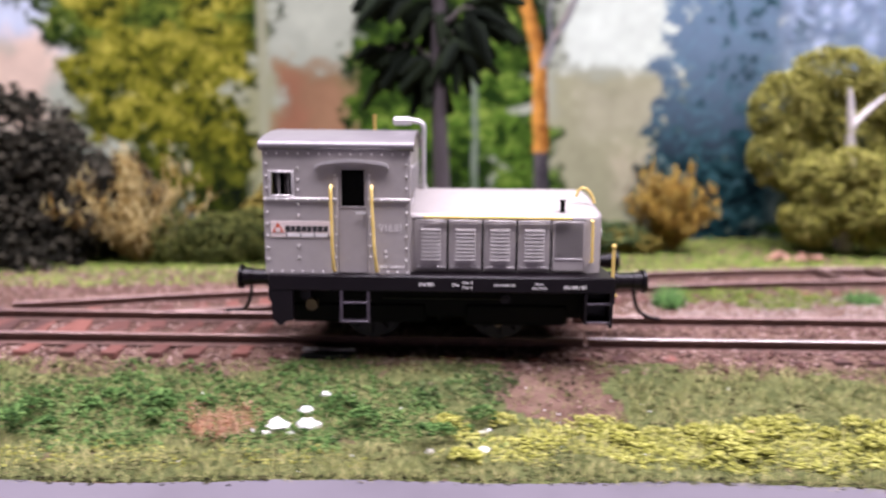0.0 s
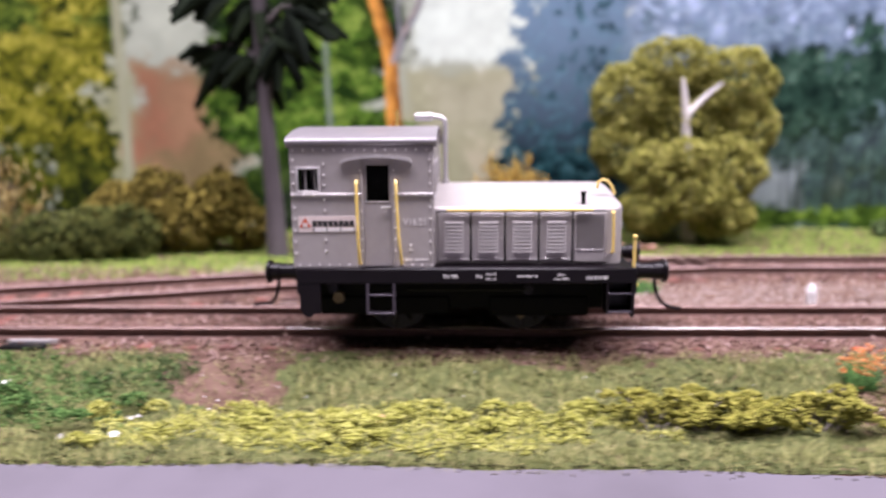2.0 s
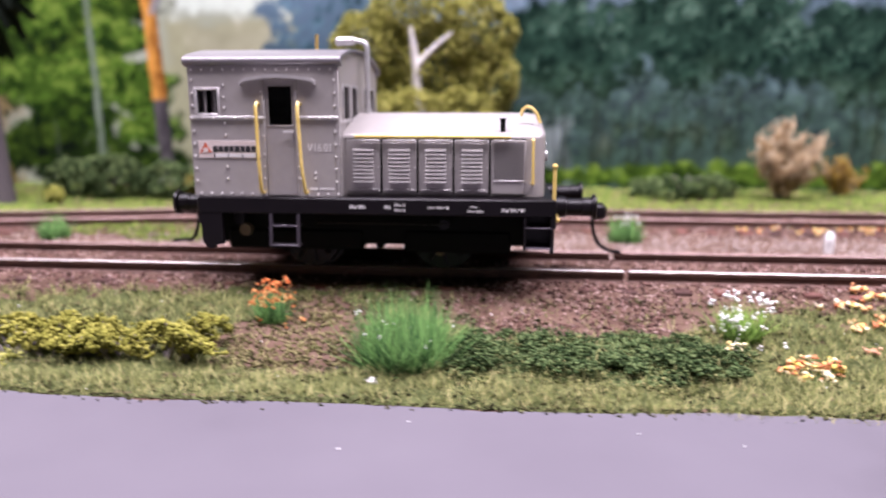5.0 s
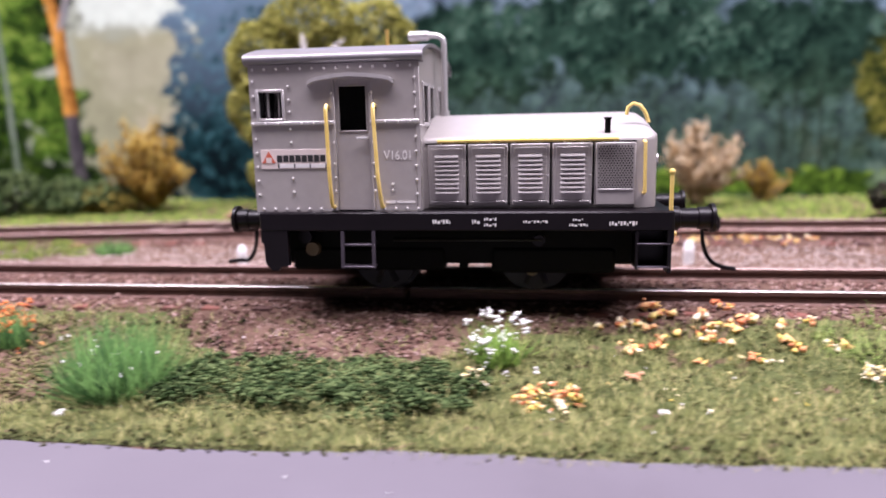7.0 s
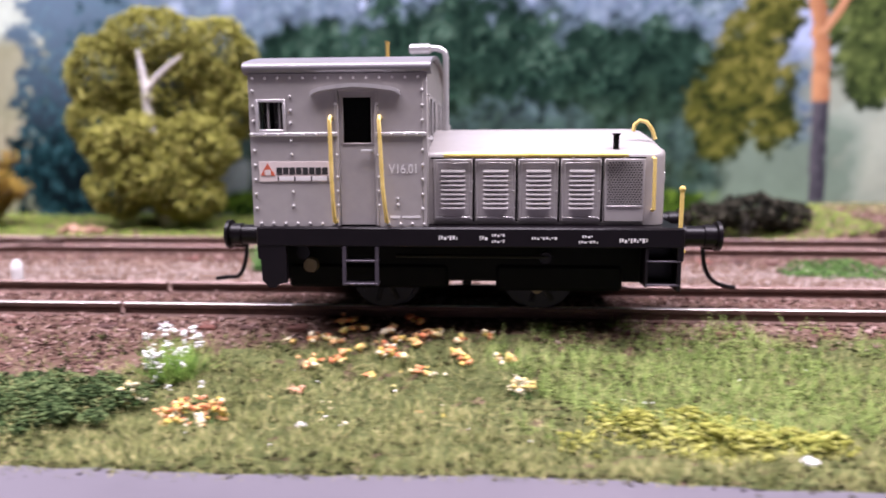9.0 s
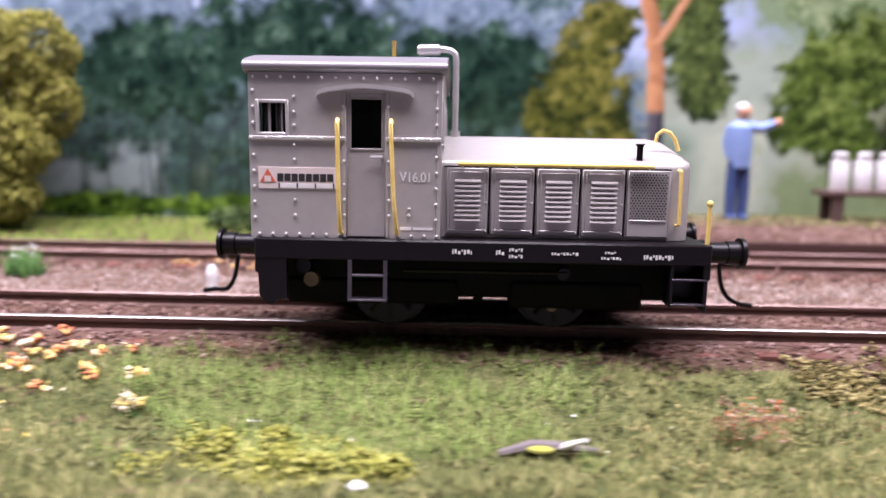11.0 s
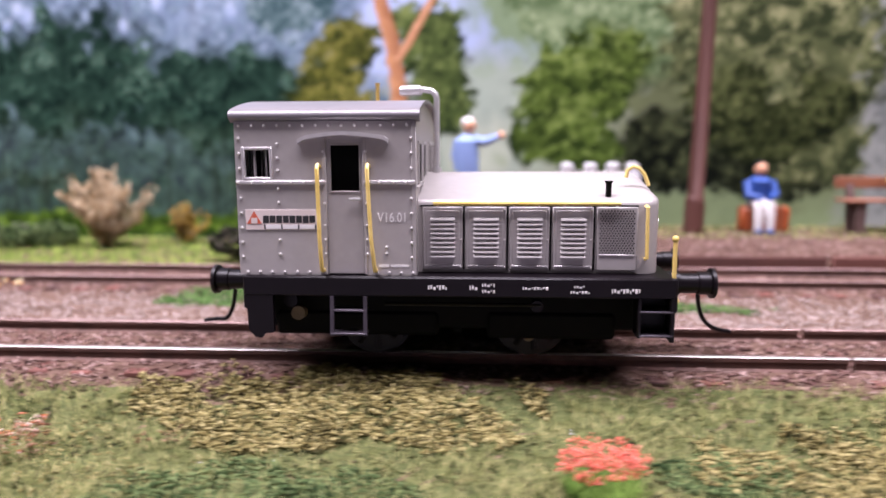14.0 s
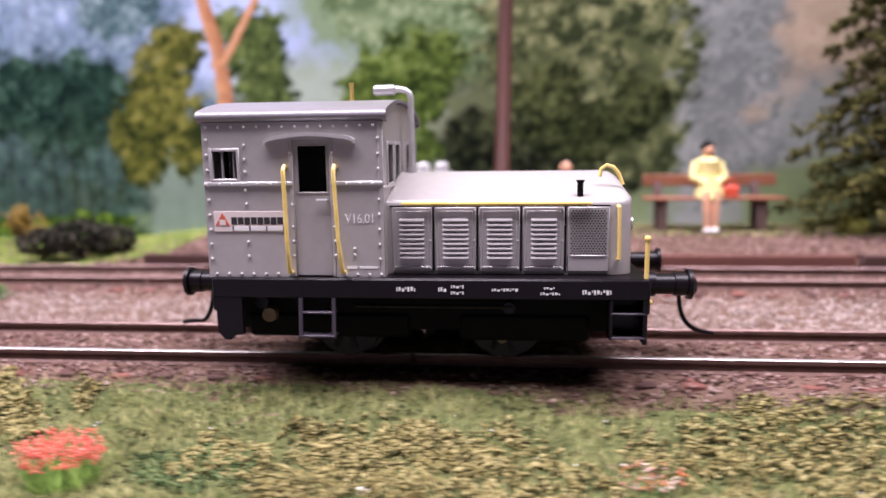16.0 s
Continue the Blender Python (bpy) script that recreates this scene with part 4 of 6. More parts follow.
def paint_landscape(cv):
    rng = cv.rng
    # sky and pale fields
    cv.lay(np.ones_like(cv.X), cv.ink((160, 168, 150)) * (1 + 0.07 * cv.wide + 0.04 * cv.broad)[..., None])
    cv.patch(-260, -124, 74, 170, (186, 198, 212), 8, 4)
    cv.patch(-260, -126, 40, 76, (205, 184, 164), 9, 4)
    cv.patch(-52, 4, 62, 170, (160, 168, 150), 10, 4)
    cv.patch(-52, -34, 10, 66, (142, 146, 112), 8, 4)
    cv.patch(-36, 4, -8, 68, (124, 110, 78), 9, 5)
    cv.patch(-35, -12, 30, 67, (138, 108, 82), 9, 5)
    cv.patch(-36, -25, 34, 64, (136, 92, 72), 7, 4, 0.6)
    cv.stem([(-41, 60), (-42, 80), (-44, 150)], 0.7, 1.3, (225, 225, 215), (190, 190, 180), 1.2)
    cv.patch(72, 150, -8, 66, (152, 154, 124), 8, 4)
    cv.patch(76, 128, 66, 170, (206, 219, 204), 4, 3.5)
    cv.patch(84, 120, 40, 62, (164, 164, 138), 8, 5, 0.7)
    cv.patch(96, 130, 10, 34, (178, 172, 146), 7, 5, 0.6)
    # yellow-green broadleaf tree cut off at the sheet's seam
    cv.crown([(-100, 84, 26, 24), (-66, 88, 24, 24), (-112, 108, 30, 24), (-70, 112, 26, 20)], (26, 42, 16), (78, 98, 36), (150, 158, 66), 120, 5, 9)
    cv.crown([(-90, 66, 30, 12), (-64, 70, 18, 14), (-76, 46, 26, 12), (-60, 34, 16, 12), (-98, 46, 22, 12), (-62, 96, 18, 9), (-104, 92, 12, 10)], (34, 44, 14), (112, 114, 34), (176, 170, 74), 120, 4, 8, 0.7, 0.04)
    cv.crown([(-92, 20, 32, 14), (-62, 18, 14, 12)], (18, 26, 10), (58, 68, 22), (110, 114, 40), 50, 4, 7)
    seam = cv.window(-44.5, -37, -8, 170)
    cv.lay(np.clip((cv.X[seam] + 44.5) / 2.0, 0, 1) * np.clip((-38 - cv.X[seam]) / 3.0, 0, 1), cv.ink((148, 152, 124)) * (1 + 0.08 * cv.broad[seam])[..., None], seam)
    # fresh green trees
    cv.crown([(6, 64, 12, 30), (30, 50, 24, 44), (52, 86, 18, 28), (24, 100, 24, 24)], (18, 32, 12), (56, 82, 28), (104, 128, 48), 170, 4.5, 9, 0.8, -0.05)
    cv.crown([(22, 68, 16, 9), (40, 44, 18, 9), (60, 38, 15, 10), (14, 40, 12, 10), (52, 58, 12, 8), (64, 22, 14, 8), (44, 80, 12, 10)], (28, 48, 16), (80, 112, 40), (132, 156, 70), 120, 3, 6.5, 0.65, 0.04)
    cv.crown([(20, 12, 26, 9), (58, 9, 20, 6)], (12, 24, 10), (42, 62, 22), (76, 98, 36), 50, 3, 6)
    cv.stem([(43, 4), (43, 40), (42, 70), (42, 150)], 1.5, 1.1, (128, 142, 124), (92, 108, 90), 1.2)
    cv.stem([(24, 4), (24, 26)], 0.8, 0.6, (70, 80, 66), (50, 60, 48), 1.0)
    # pine with orange bark
    cv.stem([(71, 2), (70, 20), (69.5, 37)], 3.4, 3.0, (92, 88, 90), (52, 50, 54))
    cv.stem([(69.5, 33), (68.5, 50), (68, 68), (65, 80), (61.5, 92), (59, 150)], 3.2, 2.0, (214, 152, 74), (120, 76, 36))
    cv.stem([(69, 66), (72, 76), (78, 86), (81, 94), (83, 150)], 1.9, 0.9, (150, 140, 132), (112, 118, 124))
    cv.stem([(72, 77), (71, 88), (74, 100)], 0.8, 0.6, (130, 132, 134), (110, 116, 120))
    # blue spruce
    cv.crown([(136, 14, 26, 24), (140, 44, 24, 26), (146, 74, 20, 26), (150, 104, 18, 24)], (14, 34, 38), (44, 78, 84), (88, 124, 132), 30, 5, 8)
    for k in range(80):
        s = k / 80
        z = 4 + 104 * s
        for x0, x1 in ((113 + 10 * s, 140), (128, 166)):
            f = np.clip((z - 30) / 110, 0, 0.5)
            c = [cv.ink(q) * (1 - f) + cv.ink((142, 172, 198)) * f for q in ((10, 28, 32), (32, 64, 68), (74, 112, 118))]
            cv.clump(rng.uniform(x0, x1), z + rng.uniform(-3, 3), rng.uniform(4.5, 8), 0.8, *c, rng.normal(-0.06, 0.12))
            cv.clump(rng.uniform(x0 - 4, x0 + 12), z + rng.uniform(-3, 3), rng.uniform(3, 5.5), 0.6, *c, rng.normal(0, 0.12))
    # high conifer wood: sky, far trees, near trees
    w = cv.window(160, 412, -8, 170)
    a = np.clip((cv.X[w] - 158) / 8, 0, 1) * np.clip((412 - cv.X[w]) / 14, 0, 1)
    mass = np.interp(cv.Z[w] + 7 * cv.broad[w] + 5 * cv.leaf[w], [8, 24, 50, 74, 104, 130], [0.12, 0.14, 0.24, 0.5, 0.8, 0.95])[..., None]
    cv.lay(a, (cv.ink((50, 74, 64)) * (1 - mass) + cv.ink((158, 176, 202)) * mass) * (1 + 0.25 * cv.leaf[w] + 0.15 * cv.fine[w])[..., None], w)
    blue = (150, 170, 200)
    for k in range(46):
        cv.fir(164 + 240 * (k + rng.uniform(0, 1)) / 46, rng.uniform(20, 34), rng.uniform(86, 150), rng.uniform(5, 9), (34, 58, 62), (74, 104, 104), (126, 152, 156), blue, 0.62)
    for k in range(40):
        cv.fir(166 + 236 * (k + rng.uniform(0, 1)) / 40, rng.uniform(20, 28), rng.uniform(66, 118), rng.uniform(5, 8.5), (20, 40, 36), (60, 90, 80), (116, 144, 132), blue, 0.5)
    cv.crown([(282, 60, 40, 22), (225, 52, 40, 18), (345, 52, 34, 20)], (18, 36, 30), (52, 80, 66), (102, 130, 112), 50, 3, 6.5, 1.1, 0.0)
    for k in range(26):
        cv.clump(rng.uniform(170, 400), rng.uniform(72, 104), rng.uniform(1.6, 3.6), 1.3, *(cv.ink(c) for c in ((138, 158, 186), (172, 190, 216), (206, 218, 236))), 0.1)
    # trunks and light between them at the wood's foot
    for k in range(22):
        cv.clump(rng.uniform(168, 400), rng.uniform(8, 26), rng.uniform(2.5, 5.5), 1.2, *(cv.ink(c) for c in ((50, 66, 54), (88, 104, 88), (130, 142, 128))), rng.normal(-0.05, 0.2))
    w = cv.window(164, 408, -4, 60)
    a = 0.72 * np.clip((50 - cv.Z[w]) / 16 + 0.4 * cv.broad[w], 0, 1) * np.clip((cv.X[w] - 166) / 8, 0, 1) * np.clip((404 - cv.X[w]) / 8, 0, 1)
    cv.lay(a, cv.ink((50, 70, 54)) * np.clip(1 + 0.5 * cv.leaf[w] + 0.35 * cv.fine[w], 0.2, 2)[..., None], w)
    cv.patch(182, 228, 8, 20, (160, 172, 174), 7, 6, 0.6)
    for k in range(34):
        x = rng.uniform(168, 402)
        cv.stem([(x, rng.uniform(2, 6)), (x + rng.normal(0, 0.8), rng.uniform(24, 40))], rng.uniform(0.5, 1.0), 0.4, (52, 62, 52), (30, 38, 32), 1.6)
    cv.crown([(212, 4, 46, 4), (290, 4, 46, 5), (370, 4, 46, 5)], (30, 48, 18), (82, 110, 40), (128, 156, 64), 80, 2.5, 5, 0.6)
    # sky and mist behind the second pine
    cv.patch(398, 470, 60, 170, (172, 188, 220), 12, 8)
    cv.patch(418, 462, -8, 66, (158, 172, 156), 12, 6)
    cv.patch(426, 452, 4, 44, (172, 180, 160), 8, 5, 0.7)
    cv.patch(378, 424, -8, 30, (118, 136, 120), 8, 5)
    cv.crown([(386, 52, 13, 17), (378, 36, 12, 16), (394, 34, 8, 9), (392, 70, 10, 9)], (38, 48, 24), (92, 96, 42), (140, 136, 72), 90, 3, 6, 0.75)
    cv.crown([(424, 58, 11, 14), (420, 76, 12, 10), (430, 48, 7, 8)], (40, 52, 30), (80, 96, 52), (122, 136, 80), 60, 3, 5.5, 0.75)
    cv.crown([(372, 84, 14, 12), (378, 104, 18, 14)], (60, 84, 88), (104, 128, 130), (150, 170, 176), 40, 3, 6)
    cv.stem([(412, 4), (411.5, 24), (411, 45)], 3.0, 2.8, (92, 90, 96), (58, 58, 66))
    cv.stem([(411, 40), (410, 58), (408, 72), (405, 82), (403, 92), (400, 150)], 3.2, 2.2, (204, 150, 108), (158, 108, 78))
    cv.stem([(410, 64), (416, 74), (423, 86), (430, 98), (440, 150)], 1.8, 1.0, (218, 168, 130), (186, 132, 98))
    # soft sunny tree, dark gap, olive wood and misty grey tree
    cv.patch(452, 660, -8, 24, (120, 136, 100), 8, 5)
    cv.patch(440, 520, 66, 170, (122, 142, 110), 14, 8)
    cv.patch(490, 600, 18, 110, (98, 106, 76), 12, 8)
    cv.crown([(480, 92, 30, 26), (500, 76, 18, 16)], (88, 108, 74), (126, 146, 106), (164, 178, 140), 110, 4, 8, 0.8)
    cv.crown([(506, 32, 18, 13), (524, 30, 18, 11), (548, 22, 20, 6)], (16, 20, 14), (44, 50, 34), (82, 90, 60), 90, 3, 6)
    cv.crown([(472, 50, 17, 18), (484, 62, 14, 14), (466, 36, 13, 9), (478, 32, 12, 8)], (40, 54, 24), (84, 104, 46), (130, 148, 82), 120, 3, 6, 0.7)
    cv.stem([(475, 4), (474.5, 28)], 1.1, 0.9, (70, 74, 58), (48, 52, 42), 0.9)
    cv.patch(574, 700, -8, 170, (134, 139, 134), 12, 8)
    cv.crown([(592, 50, 16, 34), (606, 90, 24, 30)], (104, 109, 106), (126, 131, 127), (146, 149, 145), 110, 4, 8, 1.1)
    cv.crown([(530, 70, 24, 24), (558, 66, 22, 30), (540, 98, 34, 26), (560, 34, 18, 14)], (48, 56, 36), (98, 106, 70), (152, 154, 112), 220, 3.5, 7, 0.75)
    cv.crown([(540, 40, 22, 10), (528, 52, 14, 9), (562, 48, 10, 10)], (22, 28, 16), (58, 66, 38), (98, 106, 66), 70, 3, 5.5)
    cv.patch(610, 690, 50, 96, (178, 154, 126), 14, 7, 0.7)
    cv.patch(600, 690, -8, 26, (112, 126, 90), 8, 5)


def build_backdrop():
    board = part("backdrop", Form().box(-700, 1300, BY, BY + 4, -30, 260, 0), ramp_mat("pale_printed_board", [(0.40, 0.42, 0.36), (0.46, 0.48, 0.42)], 9, 0.9, sheen=0.05))
    tagged(board, "printed landscape backdrop board with woods and pale sky", "backdrop", kind="structure")
    cv = Canvas(-260, 740, -8, 150, 0.8)
    paint_landscape(cv)
    h, w = cv.X.shape
    v = np.stack([cv.X, np.full_like(cv.X, BY - 0.4), cv.Z], -1).reshape(-1, 3)
    i = np.arange(h * w).reshape(h, w)
    a, b, c, d = i[:-1, :-1].ravel(), i[:-1, 1:].ravel(), i[1:, 1:].ravel(), i[1:, :-1].ravel()
    mat = bpy.data.materials.new("landscape_print")
    mat.use_nodes = True
    bsdf = mat.node_tree.nodes["Principled BSDF"]
    bsdf.inputs["Roughness"].default_value, bsdf.inputs["Specular IOR Level"].default_value = 0.85, 0.08
    dye = mat.node_tree.nodes.new("ShaderNodeVertexColor")
    dye.layer_name = "print"
    mat.node_tree.links.new(dye.outputs["Color"], bsdf.inputs["Base Color"])
    me = raw_mesh("printed_sheet", v, np.concatenate([np.stack([a, b, c], 1), np.stack([a, c, d], 1)]), mat)
    dyes = me.color_attributes.new("print", "FLOAT_COLOR", "POINT")
    rgba = np.concatenate([np.clip(cv.C, 0.002, 0.95).reshape(-1, 3), np.ones((h * w, 1))], 1)
    dyes.data.foreach_set("color", rgba.astype(np.float32).ravel())
    part("printed_sheet", me, None, board, "printed photograph of a wooded landscape")


build_backdrop()


# ---- ground cover ----
def build_cover():
    stuff("main_ballast", "red-brown ballast stones along the main track", M_BALLAST, grains(spread(60000, -175, 690, 1, 36, 0.05, 0.2), 0.22, 0.5), grains(spread(5000, -175, 690, 1, 36, 0.1, 0.2), 0.45, 0.75), category="ballast")
    p = spread(62000, -175, 690, 34, 100, 0.05, 0.2)
    off = np.abs(p[:, 1] - np.interp(p[:, 0], [q[0] for q in SIDING], [q[1] for q in SIDING]))
    dark = (off < 17) | (p[:, 0] < 25 + 12 * np.sin(p[:, 1] / 4.0))
    stuff("siding_ballast", "red-brown ballast stones along the siding", M_BALLAST, grains(p[dark & (p[:, 1] > 36)], 0.3, 0.65), category="ballast")
    far = (off >= 15) & (p[:, 1] > 34) & (p[:, 0] > 18)
    stuff("yard_gravel", "pale pinkish gravel between the tracks", M_GRAVEL, grains(p[far], 0.3, 0.65), category="gravel")
    # verge: olive turf everywhere, then patches of other colours
    # matted turf sheet under the loose fibres, with bare soil left open
    xs, ys = np.arange(-200, 700, 1.5), np.arange(-29.4, 4.0, 1.2)
    X, Y = np.meshgrid(xs, ys)
    Z = ground_z(X, Y) + 0.12 + 0.18 * RNG.uniform(0, 1, X.shape)
    i = np.arange(X.size).reshape(X.shape)
    a, b, c, d = i[:-1, :-1].ravel(), i[:-1, 1:].ravel(), i[1:, 1:].ravel(), i[1:, :-1].ravel()
    cx, cy = X[:-1, :-1].ravel(), Y[:-1, :-1].ravel()
    rim = 1.2 + 1.8 * np.sin(cx / 23.0) + 1.2 * np.sin(cx / 5.0)
    rag = np.sin(cx / 2.3) * np.sin(cy / 1.7) + 0.6 * np.sin(cx / 5.1 + cy / 2.9)
    soil = (np.hypot((cx - 52) / 13, (cy + 4) / 8) < 1 + 0.2 * rag) | (np.hypot((cx - 177) / 17, (cy + 10) / 11) < 1 + 0.22 * rag) | (np.hypot((cx - 221) / 26, (cy - 1) / 10) < 1 + 0.2 * rag)
    keep = (cy < rim) & ~soil
    tris = np.concatenate([np.stack([a, b, c], 1)[keep], np.stack([a, c, d], 1)[keep]])
    sheet = new("turf_mat", raw_mesh("turf_mat", np.stack([X, Y, Z], -1).reshape(-1, 3), tris, M_TURF))
    tagged(sheet, "matted olive turf of the roadside verge", "grass", kind="structure")
    n = 150000
    x = RNG.uniform(-120, 640, n)
    y = -29.6 + 32.5 * RNG.beta(1.05, 1.1, n) + 1.5 * np.sin(x / 23.0) * (RNG.uniform(0, 1, n) > 0.5)
    bare = (np.hypot((x - 52) / 13, (y + 4) / 8) < 1.05) | (np.hypot((x - 177) / 17, (y + 10) / 11) < 1) | (np.hypot((x - 221) / 26, (y - 1) / 10) < 1)
    keep = ~bare | (RNG.uniform(0, 1, len(x)) < 0.12)
    p = np.stack([x, y, ground_z(x, y) + 0.1], 1)[keep]
    stuff("verge_turf", "short olive-green flocked turf on the verge", M_OLIVE, grains(p[:30000], 0.16, 0.42), blades(p[22000:], 1.7, 0.1, 1.5), category="grass")

    # loose tufts that stand up from the turf, and dark crumbs that stand for shade in it
    c = np.stack([RNG.uniform(-120, 640, 2600), RNG.uniform(-28.5, 1.5, 2600)], 1)
    c = np.repeat(c, 26, 0) + RNG.normal(0, 0.75, (2600 * 26, 2))
    hole = (np.hypot((c[:, 0] - 52) / 13, (c[:, 1] + 4) / 8) < 1.0) | (np.hypot((c[:, 0] - 177) / 17, (c[:, 1] + 10) / 11) < 0.95) | (np.hypot((c[:, 0] - 221) / 26, (c[:, 1] - 1) / 10) < 0.95) | (c[:, 1] < -29)
    for x0, x1, y0, y1 in ((-62, 46, -22, 4), (28, 132, -26, -9), (122, 166, -24, -8), (195, 248, -24, -5), (290, 364, -23, 8), (388, 452, -12, 7), (470, 530, -22, -3), (528, 600, -18, 3), (393, 440, -26, -12), (464, 484, -20, -8)):
        hole |= np.hypot((c[:, 0] - (x0 + x1) / 2) / (x1 - x0), (c[:, 1] - (y0 + y1) / 2) / (y1 - y0)) < 0.5
    c = c[~hole]
    p = np.stack([c[:, 0], c[:, 1], ground_z(c[:, 0], c[:, 1]) + 0.15], 1)
    stuff("turf_tufts", "loose olive grass tufts standing on the verge", M_OLIVE, blades(p, 1.8, 0.13, 1.0), category="grass")
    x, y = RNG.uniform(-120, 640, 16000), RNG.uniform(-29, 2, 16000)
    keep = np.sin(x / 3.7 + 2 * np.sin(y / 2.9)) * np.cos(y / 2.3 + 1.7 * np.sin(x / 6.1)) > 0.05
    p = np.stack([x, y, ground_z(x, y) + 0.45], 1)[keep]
    stuff("dead_thatch", "dark brown-green crumbs as painted shade in the turf", M_DARKCRUMB, grains(p, 0.22, 0.5), category="grass")

    def patch(name, label, mat, n, x0, x1, y0, y1, lo, hi, thick, ragged=0.25, hair=0.0, mounds=0):
        if lo < 0.5:
            n, lo, hi = int(2.4 * n), 0.5 * lo, 0.62 * hi
        p = spread(n, x0, x1, y0, y1, 0.0, 0.0, ragged)
        if lo >= 0.5:
            p = np.repeat(p, 6, 0) + RNG.normal(0, 0.32 * hi, (6 * len(p), 3)) * (1, 1, 0.35)
            p[:, 2] += 0.35
            lo, hi = 0.45 * lo, 0.5 * hi
        p[:, 2] += 0.22 + thick * RNG.uniform(0, 1, len(p)) * (0.6 + 0.5 * np.sin(p[:, 0] / 2.7) * np.cos(p[:, 1] / 2.1))
        if mounds:
            c = RNG.uniform((x0 + 2, y0 + 2), (x1 - 2, y1 - 1), (mounds, 2))
            r = RNG.uniform(1.1, 3.2, mounds)
            a, s = RNG.uniform(0, 2 * np.pi, (mounds, 110)), np.sqrt(RNG.uniform(0, 1, (mounds, 110)))
            lump = r[:, None] * (1 + 0.25 * np.sin(3 * a + r[:, None] * 9))
            q = np.stack([c[:, :1] + lump * s * np.cos(a), c[:, 1:] + 0.8 * lump * s * np.sin(a), p[:, 2].mean() + 0.75 * r[:, None] * np.sqrt(1 - 0.95 * s * s) + RNG.normal(0, 0.2, s.shape)], 2)
            p = np.concatenate([p, q.reshape(-1, 3)])
        pairs = [grains(p, lo, hi, 0.75)]
        if hair:
            pairs.append(blades(p[::2], hair, 0.1, 0.9))
        stuff(name, label, mat, *pairs, category="ground cover")
    stuff("soil_crumbs", "reddish stones and soil crumbs on the bare verge", M_BALLAST, grains(spread(5200, 190, 250, -13, 5, 0.0, 0.15, 0.2), 0.18, 0.48), grains(spread(500, 38, 66, -13, 5, 0.0, 0.1, 0.2), 0.15, 0.35), category="soil")
    stuff("soil_crumbs", "brown soil crumbs and dead leaves on the verge", M_LITTER, grains(spread(3000, 156, 198, -23, 3, 0.1, 0.2, 0.2), 0.25, 0.6), category="soil")
    patch("green_patch", "mid-green foam turf patch on the verge", M_GREEN, 5200, -60, 44, -22, 3, 0.35, 0.9, 1.0, mounds=30)
    patch("green_patch", "mid-green foam turf patch near the bare soil", M_DKGREEN, 700, 22, 46, -8, 3, 0.35, 0.8, 0.8)
    patch("lime_patch", "yellow-green foam tufts along the road edge", M_LIME, 4200, 28, 132, -26, -9, 0.4, 0.95, 1.0, mounds=26)
    patch("lime_patch", "thin yellow-green tufts along the road edge", M_LIME, 900, -90, 30, -27, -18, 0.3, 0.7, 0.5)
    patch("dark_patch", "dark green foam tufts on the verge", M_DKGREEN, 3600, 197, 246, -22, -6, 0.36, 0.8, 1.6, mounds=58)
    patch("olive_patch", "olive foam tufts among the dark ones", M_OLIVE, 900, 196, 246, -25, -8, 0.36, 0.7, 1.6, 0.25, 1.6)
    patch("bright_patch", "bright long grass patch", M_BRIGHT, 3200, 292, 362, -22, 7, 0.25, 0.6, 0.6, hair=3.0)
    patch("lime_patch", "yellow-green moss patch by the road", M_LIME, 1300, 302, 336, -25, -12, 0.4, 0.9, 1.0, mounds=10)
    patch("straw_patch", "coarse straw-coloured foam flakes", M_STRAW, 2700, 388, 452, -11, 6, 0.52, 1.0, 1.1)
    patch("straw_patch", "coarse straw-coloured foam flakes by the road", M_STRAW, 1950, 470, 530, -22, -3, 0.52, 1.0, 1.1)
    patch("straw_patch", "coarse straw-coloured foam flakes near the track", M_STRAW, 1650, 528, 600, -18, 3, 0.52, 1.0, 1.1)
    patch("straw_patch", "thin straw flakes on the turf", M_STRAW, 900, 355, 400, -24, -4, 0.3, 0.7, 0.5)
    patch("dark_patch", "dark green foam turf by the road", M_DKGREEN, 1900, 393, 440, -26, -12, 0.4, 0.9, 0.9)
    patch("dark_patch", "dark green foam clump beside coral flowers", M_DKGREEN, 1000, 464, 484, -20, -8, 0.4, 0.9, 1.2)
    patch("leaf_litter", "orange and yellow leaf flakes by the ballast", M_MIXLEAF, 62, 260, 299, -6, 7, 0.6, 1.8, 1.1, 0.15)
    patch("leaf_litter", "scattered pale and orange leaf flakes", M_MIXLEAF, 12, 250, 300, -20, 0, 0.4, 0.9, 0.3, 0.1)
    patch("leaf_litter", "orange leaf flakes beside the siding", M_MIXLEAF, 120, 268, 328, 66, 78, 0.5, 1.1, 0.5, 0.1)
    patch("white_bits", "small white flakes scattered on the verge", M_PETAL, 75, -60, 600, -28, 0, 0.25, 0.55, 0.4, 0.0)
    patch("grass_patch", "thin green grass between the tracks", M_MEADOW, 1100, 86, 142, 52, 68, 0.4, 0.9, 0.6)
    patch("grass_patch", "dark green moss between the tracks", M_GREEN, 500, 474, 510, 54, 64, 0.4, 0.9, 0.5)
    patch("grass_patch", "dark green moss between the tracks", M_GREEN, 900, 362, 388, 56, 71, 0.4, 0.9, 0.5)
    x = RNG.uniform(-130, 640, 2600)
    y = -29.0 + 1.1 * np.sin(x / 37) + 0.5 * np.sin(x / 9.0) - np.abs(RNG.normal(0, 1.0, len(x))) + 0.7
